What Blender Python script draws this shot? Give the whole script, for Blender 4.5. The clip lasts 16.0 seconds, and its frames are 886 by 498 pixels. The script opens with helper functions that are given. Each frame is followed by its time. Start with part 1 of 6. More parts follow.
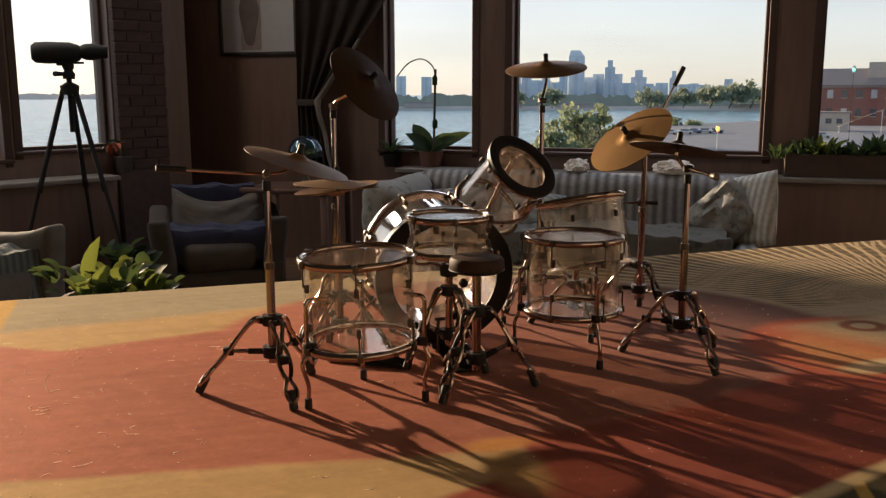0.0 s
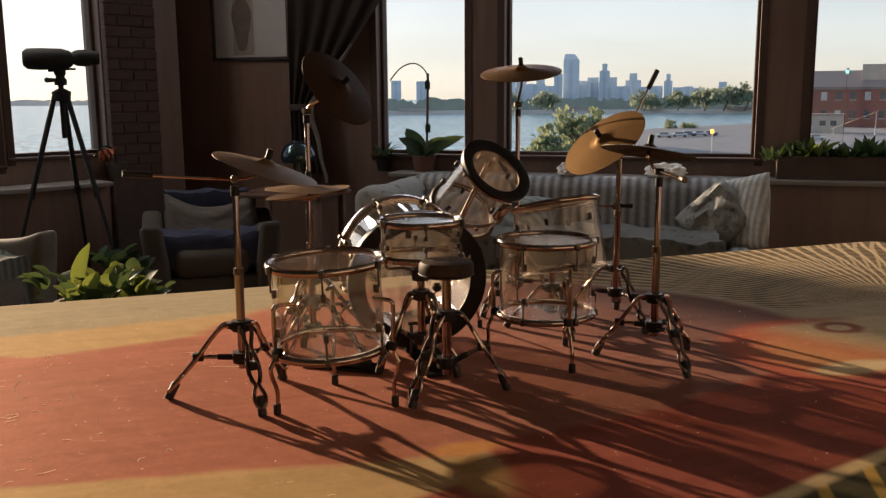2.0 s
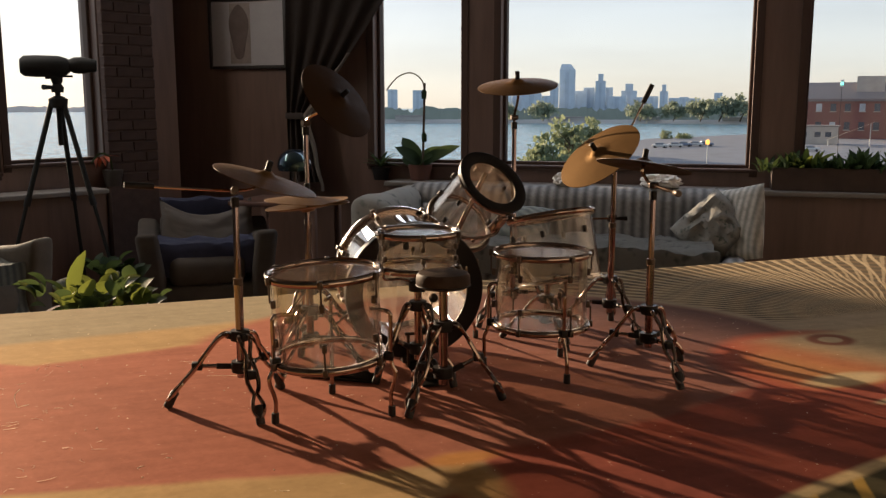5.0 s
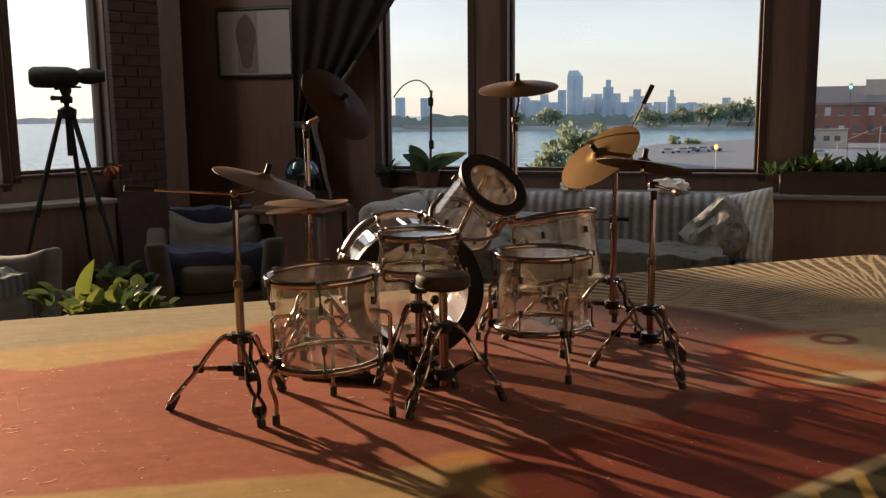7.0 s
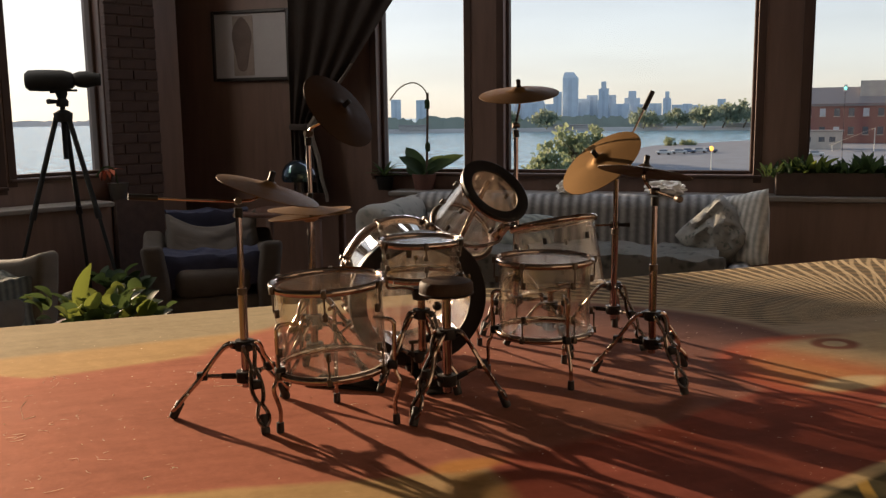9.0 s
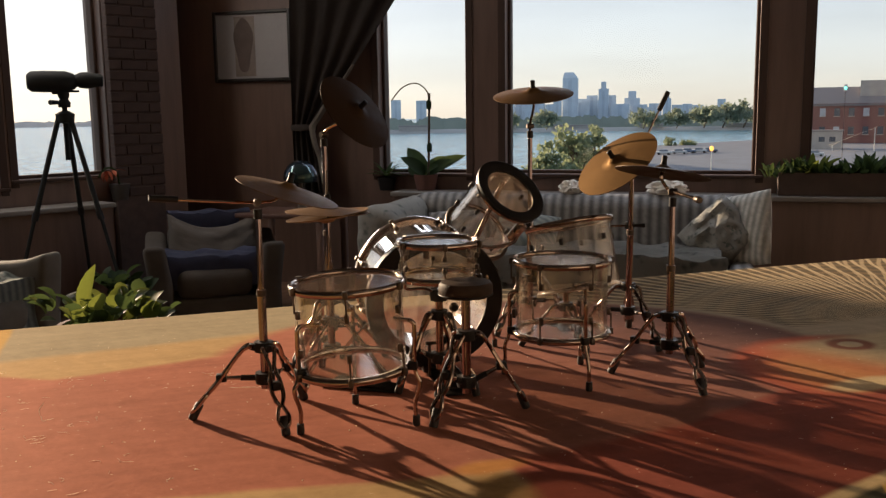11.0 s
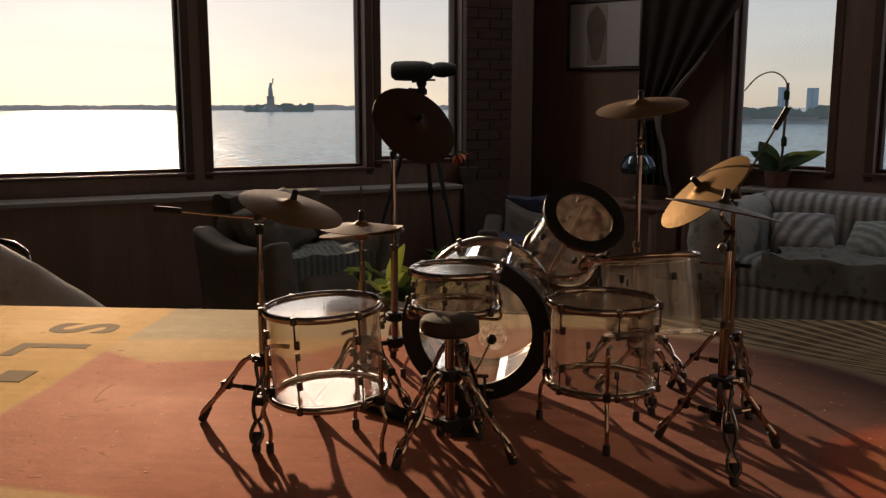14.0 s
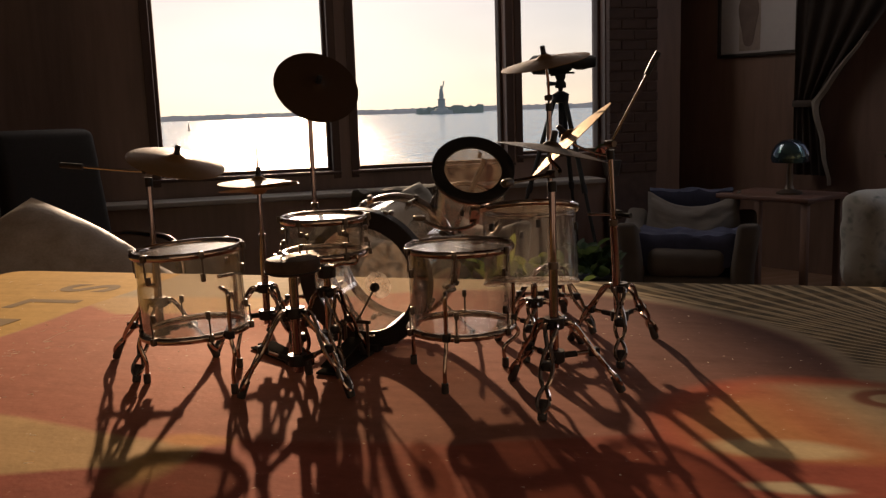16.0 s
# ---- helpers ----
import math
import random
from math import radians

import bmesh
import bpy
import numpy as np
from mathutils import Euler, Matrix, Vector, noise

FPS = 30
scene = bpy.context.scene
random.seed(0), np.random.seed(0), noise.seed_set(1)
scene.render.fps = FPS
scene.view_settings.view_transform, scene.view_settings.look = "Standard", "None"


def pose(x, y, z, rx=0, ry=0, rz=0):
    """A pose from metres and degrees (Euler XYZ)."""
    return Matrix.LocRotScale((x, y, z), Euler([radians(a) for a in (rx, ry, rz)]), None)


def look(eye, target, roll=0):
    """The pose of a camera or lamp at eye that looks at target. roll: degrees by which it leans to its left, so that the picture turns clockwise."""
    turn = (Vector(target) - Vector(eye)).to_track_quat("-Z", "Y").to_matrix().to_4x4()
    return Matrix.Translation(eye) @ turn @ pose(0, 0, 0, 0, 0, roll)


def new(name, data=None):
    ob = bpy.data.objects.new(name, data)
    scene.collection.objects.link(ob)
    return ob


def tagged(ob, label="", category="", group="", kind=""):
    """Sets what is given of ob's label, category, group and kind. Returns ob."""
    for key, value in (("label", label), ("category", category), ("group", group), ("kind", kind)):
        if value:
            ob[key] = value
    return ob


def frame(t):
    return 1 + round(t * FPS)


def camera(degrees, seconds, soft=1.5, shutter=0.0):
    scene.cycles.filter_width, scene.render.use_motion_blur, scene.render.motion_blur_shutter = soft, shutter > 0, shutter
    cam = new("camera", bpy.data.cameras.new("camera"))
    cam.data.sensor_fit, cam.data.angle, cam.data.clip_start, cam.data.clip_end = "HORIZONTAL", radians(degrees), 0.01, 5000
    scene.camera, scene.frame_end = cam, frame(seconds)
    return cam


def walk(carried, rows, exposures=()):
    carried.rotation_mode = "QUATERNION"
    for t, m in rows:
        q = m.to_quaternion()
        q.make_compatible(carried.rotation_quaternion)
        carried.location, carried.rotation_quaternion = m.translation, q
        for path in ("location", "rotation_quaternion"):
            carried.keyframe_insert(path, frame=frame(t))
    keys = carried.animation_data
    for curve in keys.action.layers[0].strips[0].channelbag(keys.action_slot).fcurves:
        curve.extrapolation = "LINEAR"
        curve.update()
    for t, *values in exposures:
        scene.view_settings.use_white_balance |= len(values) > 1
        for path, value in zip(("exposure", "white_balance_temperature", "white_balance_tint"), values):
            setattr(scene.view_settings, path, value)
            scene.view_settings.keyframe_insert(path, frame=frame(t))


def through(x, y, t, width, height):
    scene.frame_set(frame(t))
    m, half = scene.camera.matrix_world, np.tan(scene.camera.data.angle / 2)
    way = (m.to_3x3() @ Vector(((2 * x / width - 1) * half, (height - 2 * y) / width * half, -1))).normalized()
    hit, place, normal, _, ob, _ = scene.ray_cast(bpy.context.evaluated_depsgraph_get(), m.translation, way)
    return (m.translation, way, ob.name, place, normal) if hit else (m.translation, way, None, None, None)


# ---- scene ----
cam = camera(52.8, 16.0, soft=1.35)
PATH = [
    (0, (0.014, 0.004, 1.251), (-1.291, 1.480, 0.905), -0.1),
    (0.5, (0.021, 0.008, 1.254), (-1.282, 1.488, 0.915), -0.4),
    (1, (0.023, 0.012, 1.251), (-1.279, 1.492, 0.916), -0.5),
    (1.5, (0.027, 0.015, 1.252), (-1.274, 1.496, 0.914), -0.4),
    (2, (0.026, 0.015, 1.251), (-1.273, 1.498, 0.914), -0.4),
    (2.5, (0.030, 0.015, 1.250), (-1.263, 1.504, 0.916), -0.5),
    (3, (0.027, 0.010, 1.252), (-1.261, 1.503, 0.918), -0.2),
    (3.5, (0.026, 0.009, 1.252), (-1.257, 1.506, 0.918), 0.4),
    (4, (0.027, 0.009, 1.254), (-1.259, 1.505, 0.924), 0.3),
    (6.5, (0.034, 0.011, 1.253), (-1.271, 1.496, 0.953), -0.5),
    (7, (0.035, 0.012, 1.250), (-1.275, 1.493, 0.949), -0.6),
    (7.5, (0.035, 0.012, 1.253), (-1.276, 1.493, 0.953), -0.6),
    (8, (0.034, 0.011, 1.252), (-1.274, 1.496, 0.956), -0.6),
    (8.5, (0.033, 0.010, 1.253), (-1.271, 1.496, 0.956), -0.7),
    (11, (0.023, 0.001, 1.254), (-1.281, 1.488, 0.958), -0.8),
    (11.5, (0.009, 0.019, 1.251), (-1.319, 1.483, 0.947), -1.8),
    (12, (0.012, 0.040, 1.252), (-1.393, 1.426, 0.928), -1.1),
    (12.5, (0.047, 0.089, 1.258), (-1.482, 1.332, 0.919), -0.0),
    (13, (0.068, 0.128, 1.251), (-1.595, 1.187, 0.910), 0.6),
    (13.5, (0.095, 0.165, 1.260), (-1.651, 1.079, 0.922), 0.8),
    (14, (0.122, 0.204, 1.272), (-1.663, 1.047, 0.952), 0.0),
    (14.5, (0.144, 0.245, 1.252), (-1.679, 1.008, 0.942), -0.0),
    (15, (0.169, 0.282, 1.237), (-1.693, 0.944, 0.930), -0.2),
    (15.5, (0.191, 0.329, 1.236), (-1.697, 0.923, 0.945), -1.3),
    (16, (0.217, 0.377, 1.240), (-1.697, 0.864, 0.925), -1.9),
]
walk(cam, [(t, look(eye, target, roll)) for t, eye, target, roll in PATH], exposures=[(0, 1.4, 6350, 15), (11, 1.4, 6350, 15), (12.5, 1.3, 6400, 16), (13, 1.12, 6450, 17), (14, 0.70, 6550, 17), (14.5, 0.55, 6850, 17), (15, 0.60, 6700, 18), (15.5, 0.68, 6600, 19), (16, 0.84, 6650, 20)])

# ---- world, sun ----
SUN_AZ, SUN_EL = radians(175.7), radians(12.7)
to_sun = Vector((math.cos(SUN_AZ) * math.cos(SUN_EL), math.sin(SUN_AZ) * math.cos(SUN_EL), math.sin(SUN_EL)))
world = bpy.data.worlds.new("sky")
scene.world = world
world.use_nodes = True
sky = world.node_tree.nodes.new("ShaderNodeTexSky")
sky.sky_type = "NISHITA"
sky.sun_disc = False
sky.sun_elevation = SUN_EL
sky.sun_rotation = radians(90) - SUN_AZ
sky.air_density, sky.dust_density, sky.ozone_density = 1.0, 0.6, 2.0
world.node_tree.nodes["Background"].inputs["Strength"].default_value = 0.195
pale = world.node_tree.nodes.new("ShaderNodeHueSaturation")
pale.inputs["Saturation"].default_value = 0.95
soften = world.node_tree.nodes.new("ShaderNodeGamma")     # hazy evening air evens out the sky
soften.inputs["Gamma"].default_value = 0.36
world.node_tree.links.new(sky.outputs[0], soften.inputs["Color"])
world.node_tree.links.new(soften.outputs[0], pale.inputs["Color"])
# faint streaks of high cloud
sky_co, sky_map, sky_nz, sky_rng, sky_mul = [world.node_tree.nodes.new("ShaderNode" + k) for k in ("TexCoord", "Mapping", "TexNoise", "MapRange", "VectorMath")]
sky_map.inputs["Scale"].default_value = (1.5, 1.5, 9.0)
sky_nz.inputs["Scale"].default_value, sky_nz.inputs["Detail"].default_value = 2.2, 5
sky_rng.inputs[1].default_value, sky_rng.inputs[2].default_value, sky_rng.inputs[3].default_value, sky_rng.inputs[4].default_value = 0.42, 0.68, 1.02, 0.92
sky_mul.operation = "SCALE"
world.node_tree.links.new(sky_co.outputs["Generated"], sky_map.inputs[0])
world.node_tree.links.new(sky_map.outputs[0], sky_nz.inputs["Vector"])
world.node_tree.links.new(sky_nz.outputs[0], sky_rng.inputs[0])
world.node_tree.links.new(sky_rng.outputs[0], sky_mul.inputs["Scale"])
world.node_tree.links.new(pale.outputs[0], sky_mul.inputs[0])
world.node_tree.links.new(sky_mul.outputs[0], world.node_tree.nodes["Background"].inputs["Color"])
sun = new("sun", bpy.data.lights.new("sun", "SUN"))
sun.data.energy, sun.data.angle, sun.data.color = 3.8, radians(0.9), (1.0, 0.76, 0.49)
sun.matrix_world = look(to_sun * 20, (0, 0, 0))


def sky_lamp(name, centre, aim, width, height, watts, color):
    """The sky's light in the upper part of a row of windows."""
    lamp = new(name, bpy.data.lights.new(name, "AREA"))
    lamp.data.shape, lamp.data.size, lamp.data.size_y = "RECTANGLE", width, height
    lamp.data.energy, lamp.data.color = watts, color
    lamp.matrix_world = look(centre, aim)
    return lamp


sky_lamp("sky_light_west", (-5.70, 1.5, 2.95), (-2.0, 1.5, 0.6), 3.0, 0.45, 25, (1.0, 0.90, 0.76))
sky_lamp("sky_light_north", (-2.85, 5.35, 2.95), (-1.9, 3.2, 0.6), 4.4, 0.45, 15, (0.86, 0.92, 1.0))


# ---- materials ----
def nodes_of(name):
    m = bpy.data.materials.new(name)
    m.use_nodes = True
    return m, m.node_tree.nodes, m.node_tree.links, m.node_tree.nodes["Principled BSDF"]


def mat(name, color, rough=0.5, metal=0.0, vary=0.15, scale=8.0, bump=0.0, bump_scale=60.0, stretch=(1, 1, 1), sheen=0.0, coat=0.0, spec=0.5):
    """A surface with colour variation at two scales, uneven gloss and a fine relief."""
    m, n, l, b = nodes_of(name)
    co = n.new("ShaderNodeTexCoord")
    mp = n.new("ShaderNodeMapping")
    mp.inputs["Scale"].default_value = stretch
    l.new(co.outputs["Object"], mp.inputs[0])
    n1, n2 = n.new("ShaderNodeTexNoise"), n.new("ShaderNodeTexNoise")
    n1.inputs["Scale"].default_value, n1.inputs["Detail"].default_value = scale, 4
    n2.inputs["Scale"].default_value, n2.inputs["Detail"].default_value = scale * 9, 5
    l.new(mp.outputs[0], n1.inputs["Vector"]), l.new(mp.outputs[0], n2.inputs["Vector"])
    add = n.new("ShaderNodeMath")
    add.operation = "MULTIPLY_ADD"
    add.inputs[1].default_value = 0.5
    l.new(n2.outputs[0], add.inputs[0]), l.new(n1.outputs[0], add.inputs[2])
    rng = n.new("ShaderNodeMapRange")
    rng.inputs[1].default_value, rng.inputs[2].default_value = 0.45, 1.05
    rng.inputs[3].default_value, rng.inputs[4].default_value = 1 - vary, 1 + vary
    l.new(add.outputs[0], rng.inputs[0])
    mul = n.new("ShaderNodeVectorMath")
    mul.operation = "SCALE"
    mul.inputs[0].default_value = color
    l.new(rng.outputs[0], mul.inputs["Scale"])
    l.new(mul.outputs[0], b.inputs["Base Color"])
    rr = n.new("ShaderNodeMapRange")
    rr.inputs[1].default_value, rr.inputs[2].default_value = 0.3, 0.7
    rr.inputs[3].default_value, rr.inputs[4].default_value = max(rough - 0.08, 0.02), min(rough + 0.08, 1)
    l.new(n2.outputs[0], rr.inputs[0]), l.new(rr.outputs[0], b.inputs["Roughness"])
    b.inputs["Metallic"].default_value = metal
    b.inputs["Sheen Weight"].default_value = sheen
    b.inputs["Coat Weight"].default_value = coat
    b.inputs["Specular IOR Level"].default_value = spec
    if bump:
        n3, bp = n.new("ShaderNodeTexNoise"), n.new("ShaderNodeBump")
        n3.inputs["Scale"].default_value, n3.inputs["Detail"].default_value = bump_scale, 4
        bp.inputs["Strength"].default_value = bump
        bp.inputs["Distance"].default_value = 0.3 / bump_scale
        l.new(mp.outputs[0], n3.inputs["Vector"]), l.new(n3.outputs[0], bp.inputs["Height"]), l.new(bp.outputs[0], b.inputs["Normal"])
    return m


def clear(name, tint, gloss_rough=0.04, haze=0.0, base=0.07, slant=0.6, power=4.0, dust=0.0, milk=(0.85, 0.82, 0.78)):
    """Clear sheet: light passes straight through, with gloss that grows at a slant and a little milky haze."""
    m, n, l, b = nodes_of(name)
    tr, gl, df, lw = n.new("ShaderNodeBsdfTransparent"), n.new("ShaderNodeBsdfGlossy"), n.new("ShaderNodeBsdfTranslucent"), n.new("ShaderNodeLayerWeight")
    dd, mx = n.new("ShaderNodeBsdfDiffuse"), n.new("ShaderNodeMixShader")
    tr.inputs[0].default_value = (*tint, 1)
    gl.inputs["Roughness"].default_value = gloss_rough
    df.inputs[0].default_value = dd.inputs[0].default_value = (*milk, 1)
    lw.inputs[0].default_value = 0.5
    pw, sc = n.new("ShaderNodeMath"), n.new("ShaderNodeMath")
    pw.operation, sc.operation = "POWER", "MULTIPLY_ADD"
    pw.inputs[1].default_value = power
    sc.inputs[1].default_value, sc.inputs[2].default_value = slant, base
    l.new(lw.outputs["Facing"], pw.inputs[0]), l.new(pw.outputs[0], sc.inputs[0])
    m1, m2 = n.new("ShaderNodeMixShader"), n.new("ShaderNodeMixShader")
    nz, rg, co = n.new("ShaderNodeTexNoise"), n.new("ShaderNodeMapRange"), n.new("ShaderNodeTexCoord")
    nz.inputs["Scale"].default_value, nz.inputs["Detail"].default_value = 160, 6
    rg.inputs[1].default_value, rg.inputs[2].default_value, rg.inputs[3].default_value, rg.inputs[4].default_value = 0.35, 0.75, haze * 0.3, haze * 2
    l.new(df.outputs[0], mx.inputs[1]), l.new(dd.outputs[0], mx.inputs[2])
    l.new(co.outputs["Object"], nz.inputs["Vector"]), l.new(nz.outputs[0], rg.inputs[0]), l.new(rg.outputs[0], m1.inputs[0])
    if dust:
        sp, sr, mxm = n.new("ShaderNodeTexNoise"), n.new("ShaderNodeMapRange"), n.new("ShaderNodeMath")
        sp.inputs["Scale"].default_value, sp.inputs["Detail"].default_value = 700, 2
        sr.inputs[1].default_value, sr.inputs[2].default_value, sr.inputs[3].default_value, sr.inputs[4].default_value = 0.67, 0.74, 0.0, dust
        mxm.operation = "MAXIMUM"
        l.new(co.outputs["Object"], sp.inputs["Vector"]), l.new(sp.outputs[0], sr.inputs[0])
        l.new(rg.outputs[0], mxm.inputs[0]), l.new(sr.outputs[0], mxm.inputs[1]), l.new(mxm.outputs[0], m1.inputs[0])
    l.new(tr.outputs[0], m1.inputs[1]), l.new(mx.outputs[0], m1.inputs[2])
    l.new(sc.outputs[0], m2.inputs[0]), l.new(m1.outputs[0], m2.inputs[1]), l.new(gl.outputs[0], m2.inputs[2])
    l.new(m2.outputs[0], n["Material Output"].inputs[0])
    return m


def leafy_mat(name, color, through, thin=0.45):
    """Leaf: glossy skin, and light that shines through."""
    m = mat(name, color, 0.55, 0, 0.35, 25, 0.2, 120, spec=0.15)
    n, l = m.node_tree.nodes, m.node_tree.links
    tl, mx = n.new("ShaderNodeBsdfTranslucent"), n.new("ShaderNodeMixShader")
    tl.inputs[0].default_value = (*through, 1)
    mx.inputs[0].default_value = thin
    l.new(n["Principled BSDF"].outputs[0], mx.inputs[1]), l.new(tl.outputs[0], mx.inputs[2])
    l.new(mx.outputs[0], n["Material Output"].inputs[0])
    return m


def striped(name, c1, c2, freq, axis=0, rough=0.9, warp=0.02, fine=True):
    """Woven cloth with stripes across one axis."""
    m, n, l, b = nodes_of(name)
    co, nz, mix, wv = n.new("ShaderNodeTexCoord"), n.new("ShaderNodeTexNoise"), n.new("ShaderNodeMix"), n.new("ShaderNodeTexWave")
    wv.wave_type, wv.bands_direction = "BANDS", "XYZ"[axis]
    wv.inputs["Scale"].default_value, wv.inputs["Distortion"].default_value = freq, warp * 20
    wv.inputs["Detail"].default_value = 2
    l.new(co.outputs["Object"], wv.inputs[0])
    mix.data_type = "RGBA"
    mix.inputs[6].default_value, mix.inputs[7].default_value = (*c1, 1), (*c2, 1)
    l.new(wv.outputs["Fac"], mix.inputs[0])
    nz.inputs["Scale"].default_value, nz.inputs["Detail"].default_value = 40, 5
    l.new(co.outputs["Object"], nz.inputs["Vector"])
    rg, sc, bp = n.new("ShaderNodeMapRange"), n.new("ShaderNodeVectorMath"), n.new("ShaderNodeBump")
    rg.inputs[3].default_value, rg.inputs[4].default_value = 0.65, 1.3
    sc.operation = "SCALE"
    l.new(nz.outputs[0], rg.inputs[0]), l.new(rg.outputs[0], sc.inputs["Scale"]), l.new(mix.outputs[2], sc.inputs[0])
    l.new(sc.outputs[0], b.inputs["Base Color"])
    b.inputs["Roughness"].default_value = rough
    bp.inputs["Strength"].default_value, bp.inputs["Distance"].default_value = 0.4, 0.01
    l.new(nz.outputs[0], bp.inputs["Height"]), l.new(bp.outputs[0], b.inputs["Normal"])
    return m


def blotched(name, c1, c2, scale, warp=0.5):
    """Printed cloth with loose leaf-like blotches."""
    m, n, l, b = nodes_of(name)
    co, nz, mix, rg, bp, vo = n.new("ShaderNodeTexCoord"), n.new("ShaderNodeTexNoise"), n.new("ShaderNodeMix"), n.new("ShaderNodeMapRange"), n.new("ShaderNodeBump"), n.new("ShaderNodeTexVoronoi")
    nz.inputs["Scale"].default_value, nz.inputs["Detail"].default_value, nz.inputs["Distortion"].default_value = scale, 4, warp
    vo.inputs["Scale"].default_value = scale * 1.6
    mix.data_type = "RGBA"
    mix.inputs[6].default_value, mix.inputs[7].default_value = (*c1, 1), (*c2, 1)
    rg.inputs[1].default_value, rg.inputs[2].default_value = 0.40, 0.62
    l.new(co.outputs["Object"], nz.inputs["Vector"]), l.new(co.outputs["Object"], vo.inputs["Vector"])
    ad = n.new("ShaderNodeMath")
    ad.operation = "MULTIPLY_ADD"
    ad.inputs[1].default_value = 0.35
    l.new(vo.outputs["Distance"], ad.inputs[0]), l.new(nz.outputs[0], ad.inputs[2])
    l.new(ad.outputs[0], rg.inputs[0]), l.new(rg.outputs[0], mix.inputs[0]), l.new(mix.outputs[2], b.inputs["Base Color"])
    b.inputs["Roughness"].default_value = 0.9
    bp.inputs["Strength"].default_value, bp.inputs["Distance"].default_value = 0.4, 0.01
    l.new(nz.outputs[0], bp.inputs["Height"]), l.new(bp.outputs[0], b.inputs["Normal"])
    return m


def distant(name, color):
    """Matt surface with broad variation, for buildings and shores."""
    m, n, l, b = nodes_of(name)
    nz, co, mx = n.new("ShaderNodeTexNoise"), n.new("ShaderNodeTexCoord"), n.new("ShaderNodeVectorMath")
    rg = n.new("ShaderNodeMapRange")
    nz.inputs["Scale"].default_value, nz.inputs["Detail"].default_value = 0.05, 6
    rg.inputs[3].default_value, rg.inputs[4].default_value = 0.75, 1.25
    mx.operation = "SCALE"
    mx.inputs[0].default_value = color
    l.new(co.outputs["Object"], nz.inputs["Vector"]), l.new(nz.outputs[0], rg.inputs[0]), l.new(rg.outputs[0], mx.inputs["Scale"])
    l.new(mx.outputs[0], b.inputs["Base Color"])
    b.inputs["Roughness"].default_value = 0.9
    return m


CHROME = mat("chrome", (0.39, 0.305, 0.255), 0.11, 1.0, 0.05, 120)
TUBE_CHROME = mat("tube_chrome", (0.31, 0.245, 0.245), 0.10, 1.0, 0.05, 120)
PEDAL = mat("pedal_rubber", (0.025, 0.023, 0.021), 0.9, 0, 0.2, 90, spec=0.0)
DARK_CHROME = mat("dark_chrome", (0.11, 0.088, 0.072), 0.45, 1.0, 0.1, 150)
BRASS = mat("cymbal_brass", (0.165, 0.092, 0.040), 0.52, 0.18, 0.12, 30, spec=0.06)
GOLD = mat("golden_cymbal", (0.150, 0.089, 0.042), 0.56, 0.3, 0.16, 30, spec=0.02)
GOLD.node_tree.nodes["Principled BSDF"].inputs["Specular Tint"].default_value = (0.72, 0.57, 0.38, 1)
# brass for a cymbal's shaded face: the shade is in the base colour
SHADED_BRASS = mat("shaded_brass", (0.036, 0.021, 0.012), 0.6, 0.0, 0.12, 14, spec=0.05)
DARK_BRASS = mat("darker_brass", (0.058, 0.037, 0.021), 0.5, 0.25, 0.06, 14, spec=0.06)
RUBBER = mat("black_rubber", (0.02, 0.018, 0.017), 0.6, 0, 0.2, 100)
BLACK = mat("black_plastic", (0.012, 0.011, 0.011), 0.5, 0, 0.2, 80, spec=0.25)
LEATHER = mat("black_leather", (0.014, 0.012, 0.011), 0.75, 0, 0.2, 90, 0.3, 500, spec=0.12)
SEAT_LEATHER = mat("worn_seat_leather", (0.052, 0.034, 0.025), 0.6, 0, 0.35, 90, 0.3, 500, spec=0.12)
ACRYLIC = clear("clear_acrylic", (0.945, 0.925, 0.90), 0.03, 0.012, 0.035, 0.90, 2.6, 0.13)
ACRYLIC_EDGE = clear("cut_acrylic_edge", (0.9, 0.88, 0.85), 0.1, 0.55, 0.10, 0.5, 3.0)
HEAD = clear("drum_film", (0.68, 0.61, 0.54), 0.20, 0.085, 0.03, 0.65, 3.0, 0.12, (0.88, 0.66, 0.48))
BATTER = clear("batter_film", (0.88, 0.84, 0.79), 0.20, 0.10, 0.03, 0.55, 3.2, 0.12, (0.88, 0.66, 0.48))
FRONT_HEAD = clear("front_drum_film", (0.86, 0.82, 0.77), 0.24, 0.05, 0.03, 0.5, 3.2, 0.12)
HEAD_LOW = clear("lower_drum_film", (0.80, 0.76, 0.71), 0.09, 0.05, 0.06, 0.55, 3.4, 0.12)
PANE = clear("window_glass", (0.97, 0.97, 0.96), 0.0, 0.0, 0.03)
FRAME_WOOD = mat("window_frame_wood", (0.058, 0.036, 0.028), 0.55, 0, 0.3, 4, 0.12, 60, (1, 1, 0.12), spec=0.15)
WOOD_DARK = mat("dark_stained_wood", (0.128, 0.078, 0.060), 0.45, 0, 0.35, 3, 0.15, 60, (1, 1, 0.12))
WOOD_FLOOR = mat("floor_wood", (0.13, 0.07, 0.04), 0.4, 0, 0.3, 2, 0.1, 60, (1, 0.15, 1))
LEDGE = mat("ledge_paint", (0.17, 0.155, 0.14), 0.4, 0, 0.15, 4)
PLASTER = mat("plaster", (0.28, 0.25, 0.22), 0.8, 0, 0.2, 2, 0.2, 40)
CEILING = mat("ceiling_paint", (0.36, 0.32, 0.28), 0.85, 0, 0.1, 2)
